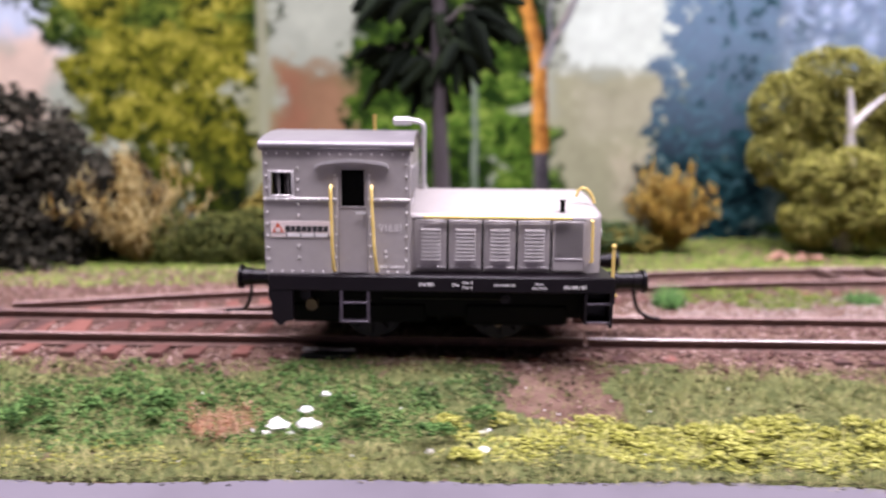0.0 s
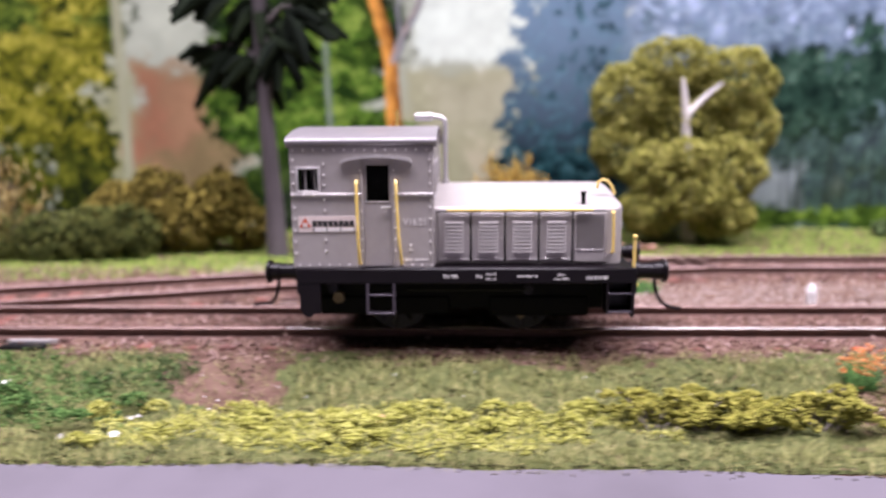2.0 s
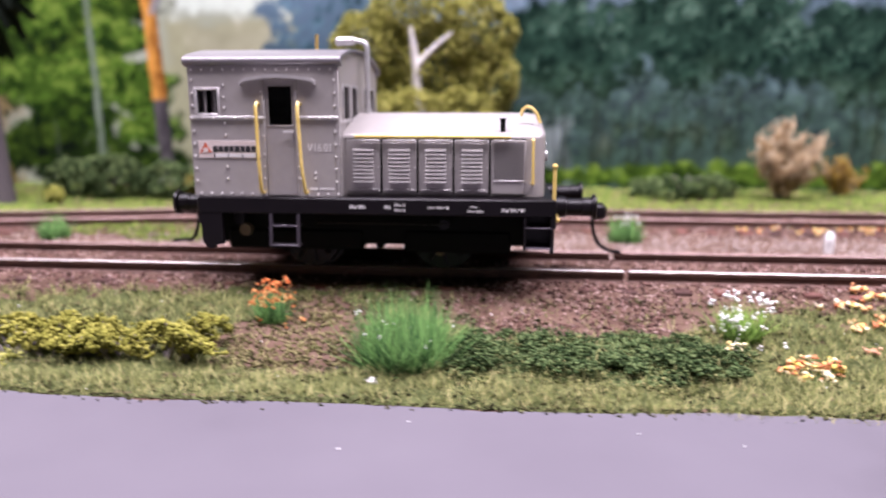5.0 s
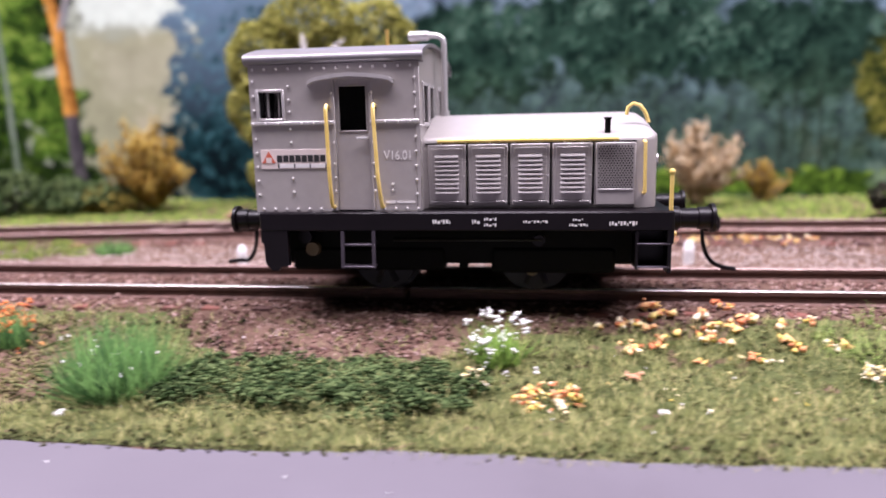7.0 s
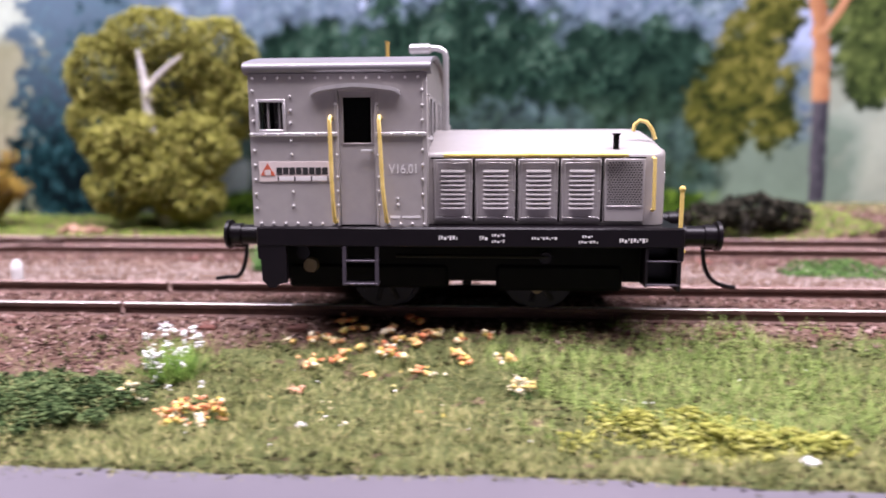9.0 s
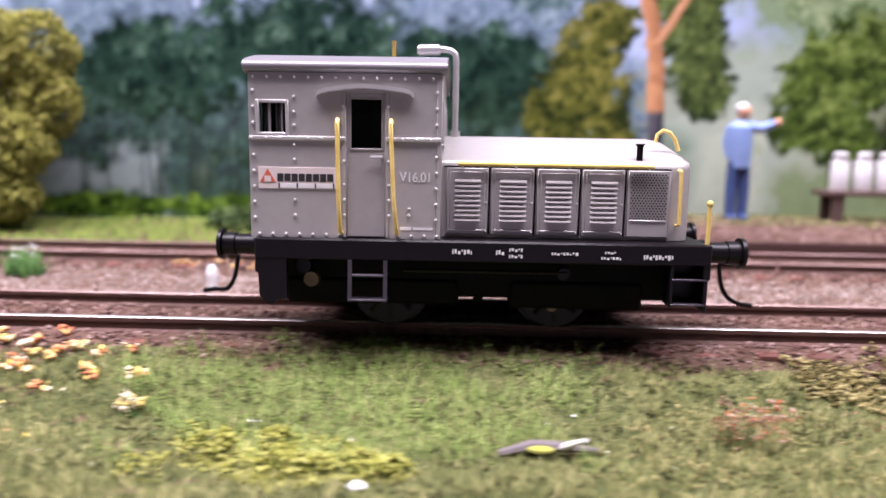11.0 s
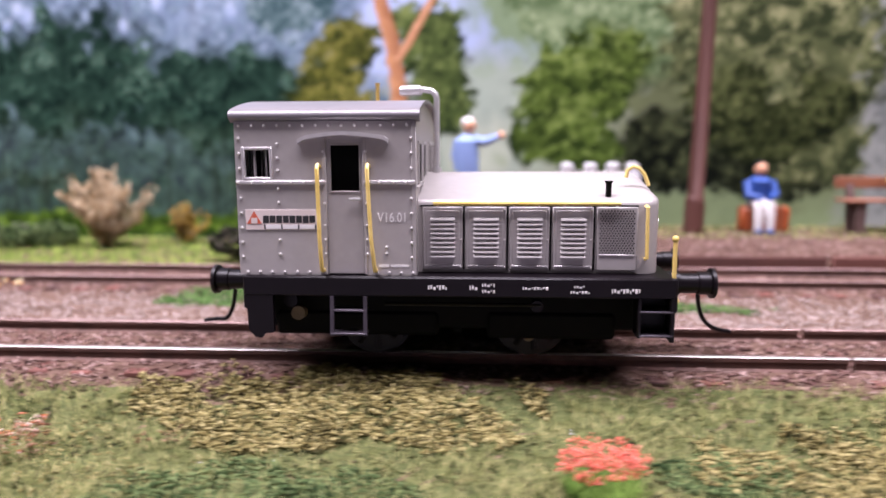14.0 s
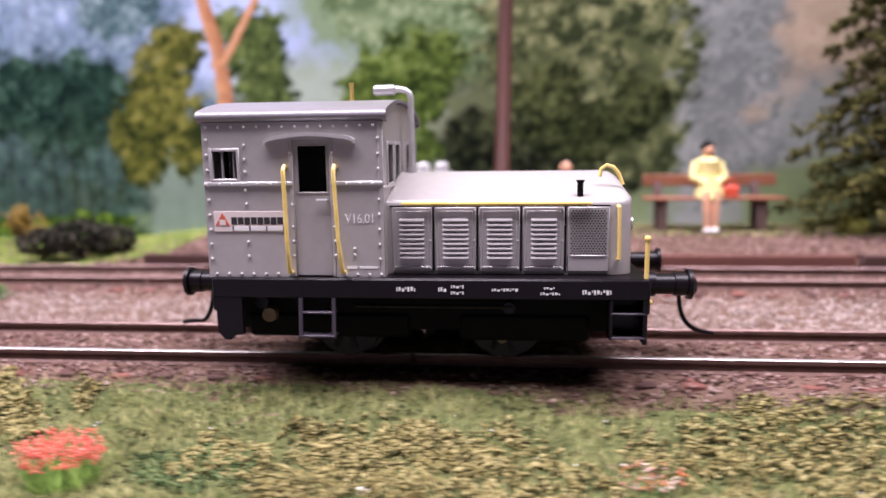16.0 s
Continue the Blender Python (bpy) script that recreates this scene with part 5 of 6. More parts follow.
    stuff("edge_crumbs", "loose turf crumbs along the road edge", M_DARKCRUMB, grains(np.stack([x, y, np.full_like(x, -10.35)], 1), 0.16, 0.42), category="ground cover")
    # meadow behind the tracks
    x, y = RNG.uniform(-190, 410, 26000), RNG.uniform(93, 155.5, 26000)
    edge = np.interp(x, [-190, -80, -20, 60, 120, 200, 420], [58, 64, 72, 92, 99, 104, 104])
    keep = (y > edge + RNG.uniform(-1.5, 1.5, len(x)))
    p = np.stack([x, y, ground_z(x, y)], 1)[keep]
    x2, y2 = RNG.uniform(-190, 80, 6000), RNG.uniform(58, 110, 6000)
    k2 = y2 > np.interp(x2, [-190, -80, -20, 60, 120], [62, 68, 76, 92, 99])
    p2 = np.stack([x2, y2, ground_z(x2, y2)], 1)[k2]
    stuff("meadow", "bright green meadow grass behind the tracks", M_MEADOW, grains(np.concatenate([p, p2]), 0.5, 1.1), blades(p[::3], 2.2, 0.2, 0.7), category="grass")
    p = spread(5000, 412, 700, 128, 155, 0.0, 0.2)
    stuff("platform_grass", "dull green grass behind the platform", M_OLIVE, grains(p, 0.4, 1.0), category="grass")
    p = spread(16000, 372, 700, 100, 142, 0.0, 0.2)
    stuff("platform_gravel", "brown gravel on the platform", M_BALLAST, grains(p, 0.3, 0.6), category="gravel")


def build_platform():
    beam = tagged(new("platform_edge"), "rusty brown edging beams of the low platform", "platform edge")
    for a, b in ((405, 470), (471, 540), (541, 612), (613, 690)):
        part("beam", Form().box(a, b - 0.6, 99.6, 102.0, -4.5, 1.9, 0.3), M_SLEEPER, beam)


# ---- plants ----
def lobe_places(lobes, n, shell=0.75):
    """Places near the skins of several uneven balls."""
    out = []
    w = np.array([l[3] * l[4] for l in lobes])
    for (cx, cy, cz, rx, rz), k in zip(lobes, (n * w / w.sum()).astype(int)):
        d = RNG.normal(0, 1, (k, 3))
        d /= np.linalg.norm(d, axis=1)[:, None]
        r = shell + (1 - shell) * RNG.uniform(0, 1, k) ** 0.6 + 0.10 * np.sin(7 * d[:, 0] + cx) * np.sin(6 * d[:, 2] + cz)
        out.append(np.stack([cx + rx * r * d[:, 0], cy + rx * 0.8 * r * d[:, 1], cz + rz * r * d[:, 2]], 1))
    return np.concatenate(out)


def foam_bush(name, label, mat, lobes, n, lo, hi, base=None, stems=True, category="bush"):
    x, y = base
    thing = tagged(new(name), label, category)
    thing.location = (x * MM, y * MM, float(ground_z(x, y)) * MM)
    off = np.array([x, y, float(ground_z(x, y))])
    v, f = grains(lobe_places(lobes, n, 0.55) - off, lo, hi, 0.9)
    part("foliage", raw_mesh("foliage", v, f, mat), None, thing)
    f = Form()
    for j in range(5 if stems else 0):
        a = j * 1.26
        f.tube([(0, 0, -0.6), (2 * math.cos(a), 2 * math.sin(a), 3), (5 * math.cos(a), 3 * math.sin(a), 8)], [0.8, 0.6, 0.3], 6)
    if stems:
        part("stem_cluster", f, M_BARK, thing)
    return thing


def twig_bush(name, label, mat, x, y, h, r, n, size, seed, wood=None):
    """A dry bush: many fanned twigs that carry crumbs of leaf."""
    rng = np.random.default_rng(seed)
    thing = tagged(new(name), label, "bush")
    thing.location = (x * MM, y * MM, float(ground_z(x, y)) * MM)
    f, tips = Form(), []
    for k in range(46):
        a, lean = rng.uniform(0, 2 * np.pi), rng.uniform(0.05, 1.15)
        hh = h * rng.uniform(0.45, 1.12) * (1 - 0.3 * lean)
        p = [(0.6 * math.cos(a), 0.6 * math.sin(a), -0.5)]
        for s in (0.35, 0.7, 1.0):
            p.append((r * lean * s ** 1.4 * math.cos(a) + rng.normal(0, 0.5), 0.7 * r * lean * s ** 1.4 * math.sin(a) + rng.normal(0, 0.5), hh * s))
        f.tube(p, [0.5, 0.35, 0.22, 0.1], 5)
        for _ in range(int(1.5 * n / 46)):
            s = rng.uniform(0.22, 1.0)
            i = min(int(s * 3), 2)
            q = np.array(p[i]) + (np.array(p[i + 1]) - np.array(p[i])) * (s * 3 - i)
            tips.append(q + rng.normal(0, 0.06 * r, 3))
    part("brushwood", f, wood or M_BARK, thing)
    v, t = grains(np.maximum(np.array(tips), (-999, -999, -0.2)), size * 0.4, size * 1.0, 0.9)
    q = np.maximum(np.array(tips)[::2], (-999, -999, -0.2))
    part("foliage", raw_mesh("foliage", *joined((v, t), blades(q, 0.13 * h, 0.26, 0.8)), mat), None, thing)
    return thing


M_SALMON = ramp_mat("salmon_foam", [(0.5, 0.2, 0.11), (0.62, 0.32, 0.2), (0.7, 0.45, 0.3)], 90, 0.9, island=True)
M_LITTER = ramp_mat("brown_leaf_litter", [(0.05, 0.042, 0.018), (0.115, 0.10, 0.042), (0.2, 0.175, 0.085)], 90, 0.95, island=True, sheen=0.1)
M_OLIVETREE = ramp_mat("olive_yellow_foam_leaves", [(0.10, 0.10, 0.02), (0.19, 0.19, 0.04), (0.29, 0.285, 0.065), (0.42, 0.40, 0.125)], 60, 0.95, island=True, sheen=0.1)
M_DARKBUSH = ramp_mat("dark_brown_foam", [(0.006, 0.006, 0.004), (0.022, 0.021, 0.014), (0.07, 0.064, 0.046)], 60, 0.95, island=True, sheen=0.1)
M_HEDGE = ramp_mat("olive_green_foam", [(0.02, 0.027, 0.007), (0.062, 0.076, 0.019), (0.14, 0.15, 0.04)], 60, 0.95, island=True, sheen=0.1)
M_TAN = ramp_mat("tan_dry_leaves", [(0.11, 0.06, 0.014), (0.22, 0.155, 0.046), (0.45, 0.38, 0.18)], 60, 0.95, island=True, sheen=0.1)
M_AMBER = ramp_mat("amber_brown_leaves", [(0.13, 0.065, 0.010), (0.27, 0.17, 0.03), (0.36, 0.27, 0.07)], 60, 0.95, island=True, sheen=0.1)
M_ROSY = ramp_mat("pale_beige_leaves", [(0.17, 0.10, 0.04), (0.36, 0.255, 0.135), (0.58, 0.48, 0.33)], 60, 0.95, island=True, sheen=0.1)
M_BROWNOLIVE = ramp_mat("brown_olive_leaves", [(0.06, 0.05, 0.010), (0.15, 0.12, 0.025), (0.26, 0.21, 0.05)], 60, 0.95, island=True, sheen=0.1)
M_BLACKGREEN = ramp_mat("blackish_green_leaves", [(0.004, 0.007, 0.004), (0.009, 0.015, 0.007), (0.018, 0.028, 0.012)], 60, 0.9, island=True, sheen=0.1)
M_CONIFER = ramp_mat("dull_conifer_green", [(0.030, 0.034, 0.009), (0.068, 0.069, 0.021), (0.128, 0.116, 0.038)], 60, 0.95, island=True, sheen=0.1)


def build_plants():
    # dark bush, tan bush and hedges at the start of the line
    # Low front lobes are dark foam laid where the bush shades the meadow.
    foam_bush("dark_bush", "large dark brown foam bush on grass", M_DARKBUSH, [(-146, 118, 18, 32, 26), (-108, 116, 16, 26, 24), (-122, 116, 36, 26, 19), (-96, 112, 8, 18, 15), (-160, 118, 34, 26, 20), (-86, 120, 12, 17, 20), (-125, 110, 3, 34, 16), (-134, 100, -1, 26, 9), (-104, 99, -2, 16, 7)], 16000, 0.8, 1.7, (-125, 114))
    twig_bush("dry_bush", "tan dry twig bush beside the track", M_TAN, -73, 107, 38, 25, 1900, 0.7, 5, M_TAN)
    foam_bush("hedge", "low olive-green hedge in the meadow", M_HEDGE, [(-60, 112, 2, 14, 10), (-46, 110, 3, 14, 10), (-33, 110, 4, 13, 11), (-22, 112, 5, 12, 11)], 5200, 0.5, 1.1, (-41, 110))
    foam_bush("shrub", "brownish olive shrub with loose leaves", M_BROWNOLIVE, [(-28, 122, 10, 14, 13), (-36, 121, 5, 12, 9), (-16, 122, 16, 12, 12), (-4, 121, 8, 14, 12), (8, 122, 14, 12, 13), (18, 122, 6, 9, 9)], 6500, 0.6, 1.4, (-8, 121))
    foam_bush("hedge", "low dark green hedge in the meadow", M_DKGREEN, [(48, 128, 3, 12, 9), (64, 128, 4, 12, 10), (84, 130, 3, 12, 8), (98, 130, 3, 10, 6)], 3000, 0.6, 1.3, (60, 128))
    foam_bush("flower_bush", "small yellow flower tuft in the grass", M_LIME, [(50, 112, 0, 3.6, 3)], 260, 0.4, 0.8, (50, 112), False)
    twig_bush("amber_bush", "amber-brown bushy shrub by the meadow", M_AMBER, 115, 131, 33, 17, 2800, 0.95, 11)
    foam_bush("shrub", "low olive shrub under the amber bush", M_BROWNOLIVE, [(96, 130, 2, 9, 6), (104, 128, 1, 8, 5)], 900, 0.6, 1.2, (100, 129))
    twig_bush("pale_bush", "pale beige dry twig bush", M_ROSY, 307, 136, 28, 14.5, 2600, 0.8, 13)
    foam_bush("low_bush", "low dark olive bush on the platform ramp", M_DARKBUSH, [(362, 116, 3, 9, 5), (374, 116, 5, 11, 6), (385, 117, 4, 8, 5)], 1800, 0.5, 1.1, (373, 116))
    foam_bush("low_bush", "low dark green bush in the meadow", M_DKGREEN, [(268, 140, 1, 14, 5), (284, 140, 2, 10, 5)], 900, 0.6, 1.2, (275, 140))
    twig_bush("amber_bush", "small amber bush beside the meadow", M_AMBER, 332, 146, 16, 8, 700, 0.8, 17)
    foam_bush("flower_bush", "small yellow flower tuft on the platform", M_LIME, [(626, 134, 6, 5.5, 3.2)], 420, 0.4, 0.9, (626, 134), False)

    # olive tree with a white forked trunk
    bx, by = 178, 130
    tree = tagged(new("olive_tree"), "olive-yellow foam tree with white forked trunk", "tree")
    gz = float(ground_z(bx, by))
    tree.location = (bx * MM, by * MM, gz * MM)
    f = Form().tube([(3, 2, -1), (2.5, 1, 14), (1.5, 0, 26), (-0.3, -1, 38), (-0.8, -1, 47), (-1.6, -1, 53), (-2.6, -1, 60)], [3.0, 2.6, 2.0, 1.6, 1.4, 1.1, 0.5], 10)
    part("trunk", f, M_WHITEBARK, tree, "white bark trunk")
    part("limb", Form().tube([(-0.8, -1, 46), (3, -1, 50.5), (8, -0.5, 55), (12, 0, 58)], [1.2, 1.0, 0.75, 0.4], 8), M_WHITEBARK, tree)
    lobes = [(-2, 12, 64, 17, 12), (-19, 10, 52, 15, 16), (21, 10, 57, 14, 15), (25, 8, 42, 11, 14), (-22, 8, 36, 12, 13), (15, 0, 27, 15, 12), (-10, -2, 27, 13, 10), (4, -5, 18, 15, 10), (13, -3, 11, 13, 9), (-12, -2, 13, 12, 10), (2, 16, 46, 22, 18), (-1, -6, 31, 11, 8), (-4, -4, 22, 12, 9)]
    v, t = grains(lobe_places(lobes, 30000, 0.75) * (1, 0.85, 1), 0.4, 1.05, 0.9)
    part("crown", raw_mesh("crown", v, t, M_OLIVETREE), None, tree)

    # tall dark tree with drooping leaf fingers
    bx, by = 31, 112
    tree = tagged(new("dark_tree"), "tall tree with grey trunk and dark drooping leaf fans", "tree")
    tree.location = (bx * MM, by * MM, float(ground_z(bx, by)) * MM)
    part("trunk", Form().tube([(0, 0, -1), (-0.5, 0, 20), (-2, 0, 50), (-2.5, 0, 80), (-2, 0, 120)], [3.8, 3.0, 2.6, 2.4, 1.6], 12), M_DARKBARK, tree)
    rng = np.random.default_rng(21)
    for k, (px, pz, ang) in enumerate([(-29, 70, 3.3), (16, 82, -0.3), (-24, 90, 2.9), (18, 98, 0.2), (-14, 104, 2.6), (10, 112, 0.6), (-4, 84, 4.2), (6, 74, 5.4), (-20, 112, 2.4), (-8, 66, 4.0)]):
        f = Form()
        part("limb", Form().tube([(-2.2, 0, pz - 4), (px * 0.35, -2 * (k % 3 - 1), pz + 3), (px * 0.7, -3 * (k % 3 - 1), pz + 2)], [1.0, 0.7, 0.4], 6), M_BARK, tree)
        for j in range(17):
            a = ang + rng.uniform(-1.2, 1.2)
            s = Vector((px * rng.uniform(0.35, 0.75), -3 * (k % 3 - 1) + rng.uniform(-4, 4), pz + rng.uniform(-4, 5)))
            d = Vector((math.cos(a), rng.uniform(-0.5, 0.5), math.sin(a) * 0.5 - 0.35)).normalized()
            L = rng.uniform(10, 17)
            f.tube([s, s + d * L * 0.5 + Vector((0, 0, 0.6)), s + d * L + Vector((0, 0, -L * 0.15))], [0.9, 2.3, 1.1], 7)
        part("leaf_fan", f, M_BLACKGREEN, tree)

    # conifer by the bench
    bx, by = 646, 134
    tree = tagged(new("conifer"), "broad dull green conifer with layered branches", "tree")
    tree.location = (bx * MM, by * MM, float(ground_z(bx, by)) * MM)
    part("trunk", Form().tube([(0, 0, -1), (0, 0, 70), (0, 0, 150)], [4, 3, 0.8], 10), M_BARK, tree)
    places = []
    for k in range(150):
        z = 6 + 140 * (k / 150) ** 1.05
        reach = 50 * (1 - z / 165) * RNG.uniform(0.75, 1.1)
        a = k * 2.4
        s = RNG.uniform(0.15, 1, 130)
        w = RNG.normal(0, 1, 130) * 3.2 * (1.1 - 0.6 * s)
        places.append(np.stack([reach * s * math.cos(a) - w * math.sin(a), 0.45 * (reach * s * math.sin(a) + w * math.cos(a)), z - 7 * s ** 2 + RNG.normal(0, 1.1, 130)], 1))
    v, t = grains(np.concatenate(places), 0.6, 1.4, 0.8)
    part("crown", raw_mesh("crown", v, t, M_CONIFER), None, tree)


def tuft(name, label, x, y, h, r, n, mat, tops=(), lean=0.55):
    """A grass tuft with blossom crumbs."""
    z = float(ground_z(x, y))
    thing = tagged(new(name), label, "plant")
    thing.location = (x * MM, y * MM, z * MM)
    a, d = RNG.uniform(0, 2 * np.pi, n), r * np.sqrt(RNG.uniform(0, 1, n))
    p = np.stack([d * np.cos(a), 0.7 * d * np.sin(a), -0.3 + 0 * a], 1)
    v, f = blades(p, h, 0.16, lean)
    part("grass", raw_mesh("grass", v, f, mat), None, thing)
    for pname, pm, k, z0, z1, rr, size in tops:
        a, d = RNG.uniform(0, 2 * np.pi, k), rr * np.sqrt(RNG.uniform(0, 1, k))
        q = np.stack([d * np.cos(a), 0.7 * d * np.sin(a), RNG.uniform(z0, z1, k)], 1)
        q = np.repeat(q, 3, 0) + RNG.normal(0, 0.4 * size, (3 * len(q), 3))
        v, f = grains(q, size * 0.35, size * 0.8, 0.6)
        part(pname, raw_mesh(pname, v, f, pm), None, thing)
    return thing


def sprawling_bush():
    """A low bush of arching boughs, each thick with foam, over a dark hollow."""
    rng = np.random.default_rng(41)
    bx, by = 142, -16
    gz = float(ground_z(bx, by))
    thing = tagged(new("ground_bush"), "spreading yellow-green ground bush with arching boughs", "bush")
    thing.location = (bx * MM, by * MM, gz * MM)
    wood, places = Form(), []
    for k in range(60):
        x0, y0 = rng.uniform(-15, 17), rng.uniform(-2.5, 2.5)
        a, reach, rise = rng.uniform(0, 2 * np.pi), rng.uniform(4, 9), rng.uniform(3.0, 6.4)
        z0 = float(ground_z(bx + x0, by + y0)) - gz
        end = (x0 + reach * math.cos(a), y0 + 0.6 * reach * math.sin(a))
        z1 = float(ground_z(bx + end[0], by + end[1])) - gz
        line = [(x0, y0, z0 - 0.3), (x0 + 0.5 * reach * math.cos(a), y0 + 0.3 * reach * math.sin(a), z0 + rise), (*end, max(z1 + 0.6, z0 + rise * rng.uniform(0.3, 0.95)))]
        wood.tube(line, [0.35, 0.25, 0.12], 5)
        s = rng.uniform(0.25, 1.0, 110)
        p = np.stack([np.interp(s, [0, 0.5, 1], [q[j] for q in line]) for j in range(3)], 1)
        places.append(p + rng.normal(0, 1, p.shape) * (0.75, 0.6, 0.35) * (1.25 - 0.7 * s)[:, None])
    part("brushwood", wood, M_BARK, thing)
    part("foliage", raw_mesh("foliage", *grains(np.concatenate(places), 0.25, 0.62, 0.9), M_LIMEBUSH), None, thing)


def build_flowers():
    tuft("grass_tuft", "tall fresh green grass tuft on the verge", 193, -16, 11, 6.5, 1300, M_GREENBLADE, (("pale_buds", M_PETAL, 22, 4, 9, 8, 0.3),), 1.0)
    tuft("flower_tuft", "orange flowers on a green tuft", 168, -5, 5.5, 2.6, 220, M_GREENBLADE, (("blossoms", M_ORANGE, 80, 2.6, 7, 4.2, 0.5), ("fallen_petals", M_ORANGE, 10, 0.2, 0.6, 6, 0.5)))
    tuft("flower_tuft", "white flowers on a green tuft", 247, -6, 6.4, 3.4, 230, M_FRESH, (("blossoms", M_PETAL, 40, 1.2, 7.6, 5.2, 0.75), ("fallen_petals", M_PETAL, 8, 0.2, 0.8, 8, 0.6)), 0.9)
    tuft("flower_tuft", "coral red flowers on a green tuft", 457.5, -17, 4.5, 4.5, 420, M_FRESH, (("blossoms", M_PINK, 340, 3.0, 6.2, 5.6, 0.42),), 0.7)
    tuft("flower_tuft", "mixed orange and violet flowers on the turf", 378, -12, 4, 4, 240, M_OLIVE, (("blossoms", M_MIXFLOWER, 70, 0.5, 5.5, 4.6, 0.5), ("dry_brush", M_RUSTFLOWER, 110, 0.5, 4.5, 5.0, 0.45)))
    tuft("flower_tuft", "mixed rusty flowers on the turf", 397, -8, 2, 4, 120, M_OLIVE, (("blossoms", M_RUSTFLOWER, 40, 0.3, 1.6, 4, 0.4),))
    tuft("flower_tuft", "rusty red dry flowers beside white stones", -5, -14.5, 4.5, 5.5, 260, M_RUSTFLOWER, (("blossoms", M_RUSTFLOWER, 170, 0.5, 5.5, 7, 0.42),))
    tuft("flower_tuft", "yellow and orange flowers in the turf", 254, -16.5, 1.5, 3, 80, M_GREENBLADE, (("blossoms", M_MIXLEAF, 44, 0.4, 2.6, 4.2, 1.0),))
    tuft("flower_tuft", "pale yellow flowers in the turf", 244, -13, 1.5, 1.4, 40, M_GREENBLADE, (("blossoms", M_CREAMPETAL, 14, 0.4, 2.8, 1.7, 0.9),))
    tuft("flower_tuft", "pale yellow flowers on the bright grass", 298, -9, 1.5, 1.6, 40, M_GREENBLADE, (("blossoms", M_CREAMPETAL, 18, 0.4, 2.6, 2.0, 0.8),))
    tuft("flower_tuft", "pinkish flowers on the straw turf", 533, -14, 2, 3, 80, M_GREENBLADE, (("blossoms", M_MIXFLOWER, 60, 0.4, 2.6, 4, 0.5),))
    tuft("grass_tuft", "pale-tipped grass tuft between the tracks", 240, 61, 7, 4, 420, M_GREENBLADE, (("pale_tips", M_PETAL, 20, 4.5, 7, 3.4, 0.45),), 0.5)
    tuft("grass_tuft", "short green tuft between the tracks", 90, 52, 6, 4, 260, M_GREENBLADE, (), 0.6)
    tuft("grass_tuft", "short green tuft between the tracks", 145, 60, 4, 5, 300, M_GREENBLADE, (), 0.6)
    sprawling_bush()
    # stones and bits
    rng = np.random.default_rng(5)
    for x, y, r in ((4.2, -13.6, 2.0), (9.3, -13.2, 1.9), (8.0, -8.6, 1.3), (11.0, -4.8, 1.0), (0.2, -14.8, 0.8), (12.8, -18, 0.6), (38.5, -14, 0.7), (38.6, -19.5, 1.0), (30.0, -20, 0.8), (34.0, -23.5, 0.6), (39.6, -13.2, 0.5), (2.6, -15.6, 0.9), (6.4, -14.9, 0.8), (268.8, -17.1, 0.75), (189, -23, 0.9), (497, -17, 1.0), (330, -24, 1.0)):
        f = Form().ball(0, 0, 0, r, r * 0.85, r * 0.72, 10)
        f.v = [tuple(c * k for c, k in zip(q, (1 + rng.uniform(-0.3, 0.3), 1 + rng.uniform(-0.3, 0.3), 0.8 + rng.uniform(-0.3, 0.3)))) for q in f.v]
        s = part("pebble", f, M_STONE, smooth=25)
        s.location = (x * MM, y * MM, (float(ground_z(x, y)) + r * 0.3) * MM)
        tagged(s, "small white pebble lying on the turf", "stone", "white pebbles")
    lump = raw_mesh("leaf_lump", *grains(RNG.normal(0, 0.5, (40, 3)) * (1.1, 1, 0.6), 0.25, 0.5), M_SALMON)
    s = part("leaf_lump", lump, None)
    s.location = (81.7 * MM, -14.5 * MM, (float(ground_z(81.7, -14.5)) + 0.6) * MM)
    tagged(s, "small orange lump on the moss", "leaf")
    s = part("leaf_lump", lump, None)
    s.location = (266.2 * MM, -8.9 * MM, (float(ground_z(266.2, -8.9)) + 0.6) * MM)
    tagged(s, "small orange lump on the turf", "leaf")
    # white marker stumps between the tracks
    for x, y in ((185, 47.4), (287, 52.7)):
        z = float(ground_z(x, y))
        f = Form().tube([(0, 0, -1), (0, 0, 2.5), (0, 0, 4.4), (0, 0, 5.2)], [1.1, 1.2, 1.1, 0.5], 12)
        s = part("marker_post", f, M_STONE)
        s.location = (x * MM, y * MM, z * MM)
        tagged(s, "small white marker post between the tracks", "post", "marker posts")
    # specks on the road
    q = np.array([(x, y, -10.35) for x, y in ((237, -38.2), (188.6, -43), (196, -35), (262, -40), (300, -37), (318, -34), (225, -36), (342, -33))], float)
    stuff("road_specks", "small white paint specks on the road", M_PETAL, grains(q, 0.18, 0.35, 0.3), category="speck")
    # heap of pinkish rubble beside the siding
    heap = tagged(new("rubble_heap"), "small heap of pinkish bricks beside the siding", "rubble")
    heap.location = (155 * MM, 120 * MM, float(ground_z(155, 120)) * MM)
    for k in range(16):
        lump = Form().box(-1.4, 1.4, -0.9, 0.9, -0.7, 0.7, 0.25)
        b = part("brick", lump, M_BRICK, heap)
        b.location = (rng.normal(0, 4) * MM, rng.normal(0, 1.5) * MM, (0.5 + 0.5 * (k % 4)) * MM)
        b.rotation_euler = (rng.uniform(-0.5, 0.5), rng.uniform(-0.5, 0.5), rng.uniform(0, 3))
    # piece of dead wood with moss
    thing = tagged(new("dead_wood"), "grey piece of dead wood with yellow moss", "log")
    z = float(ground_z(352, -16))
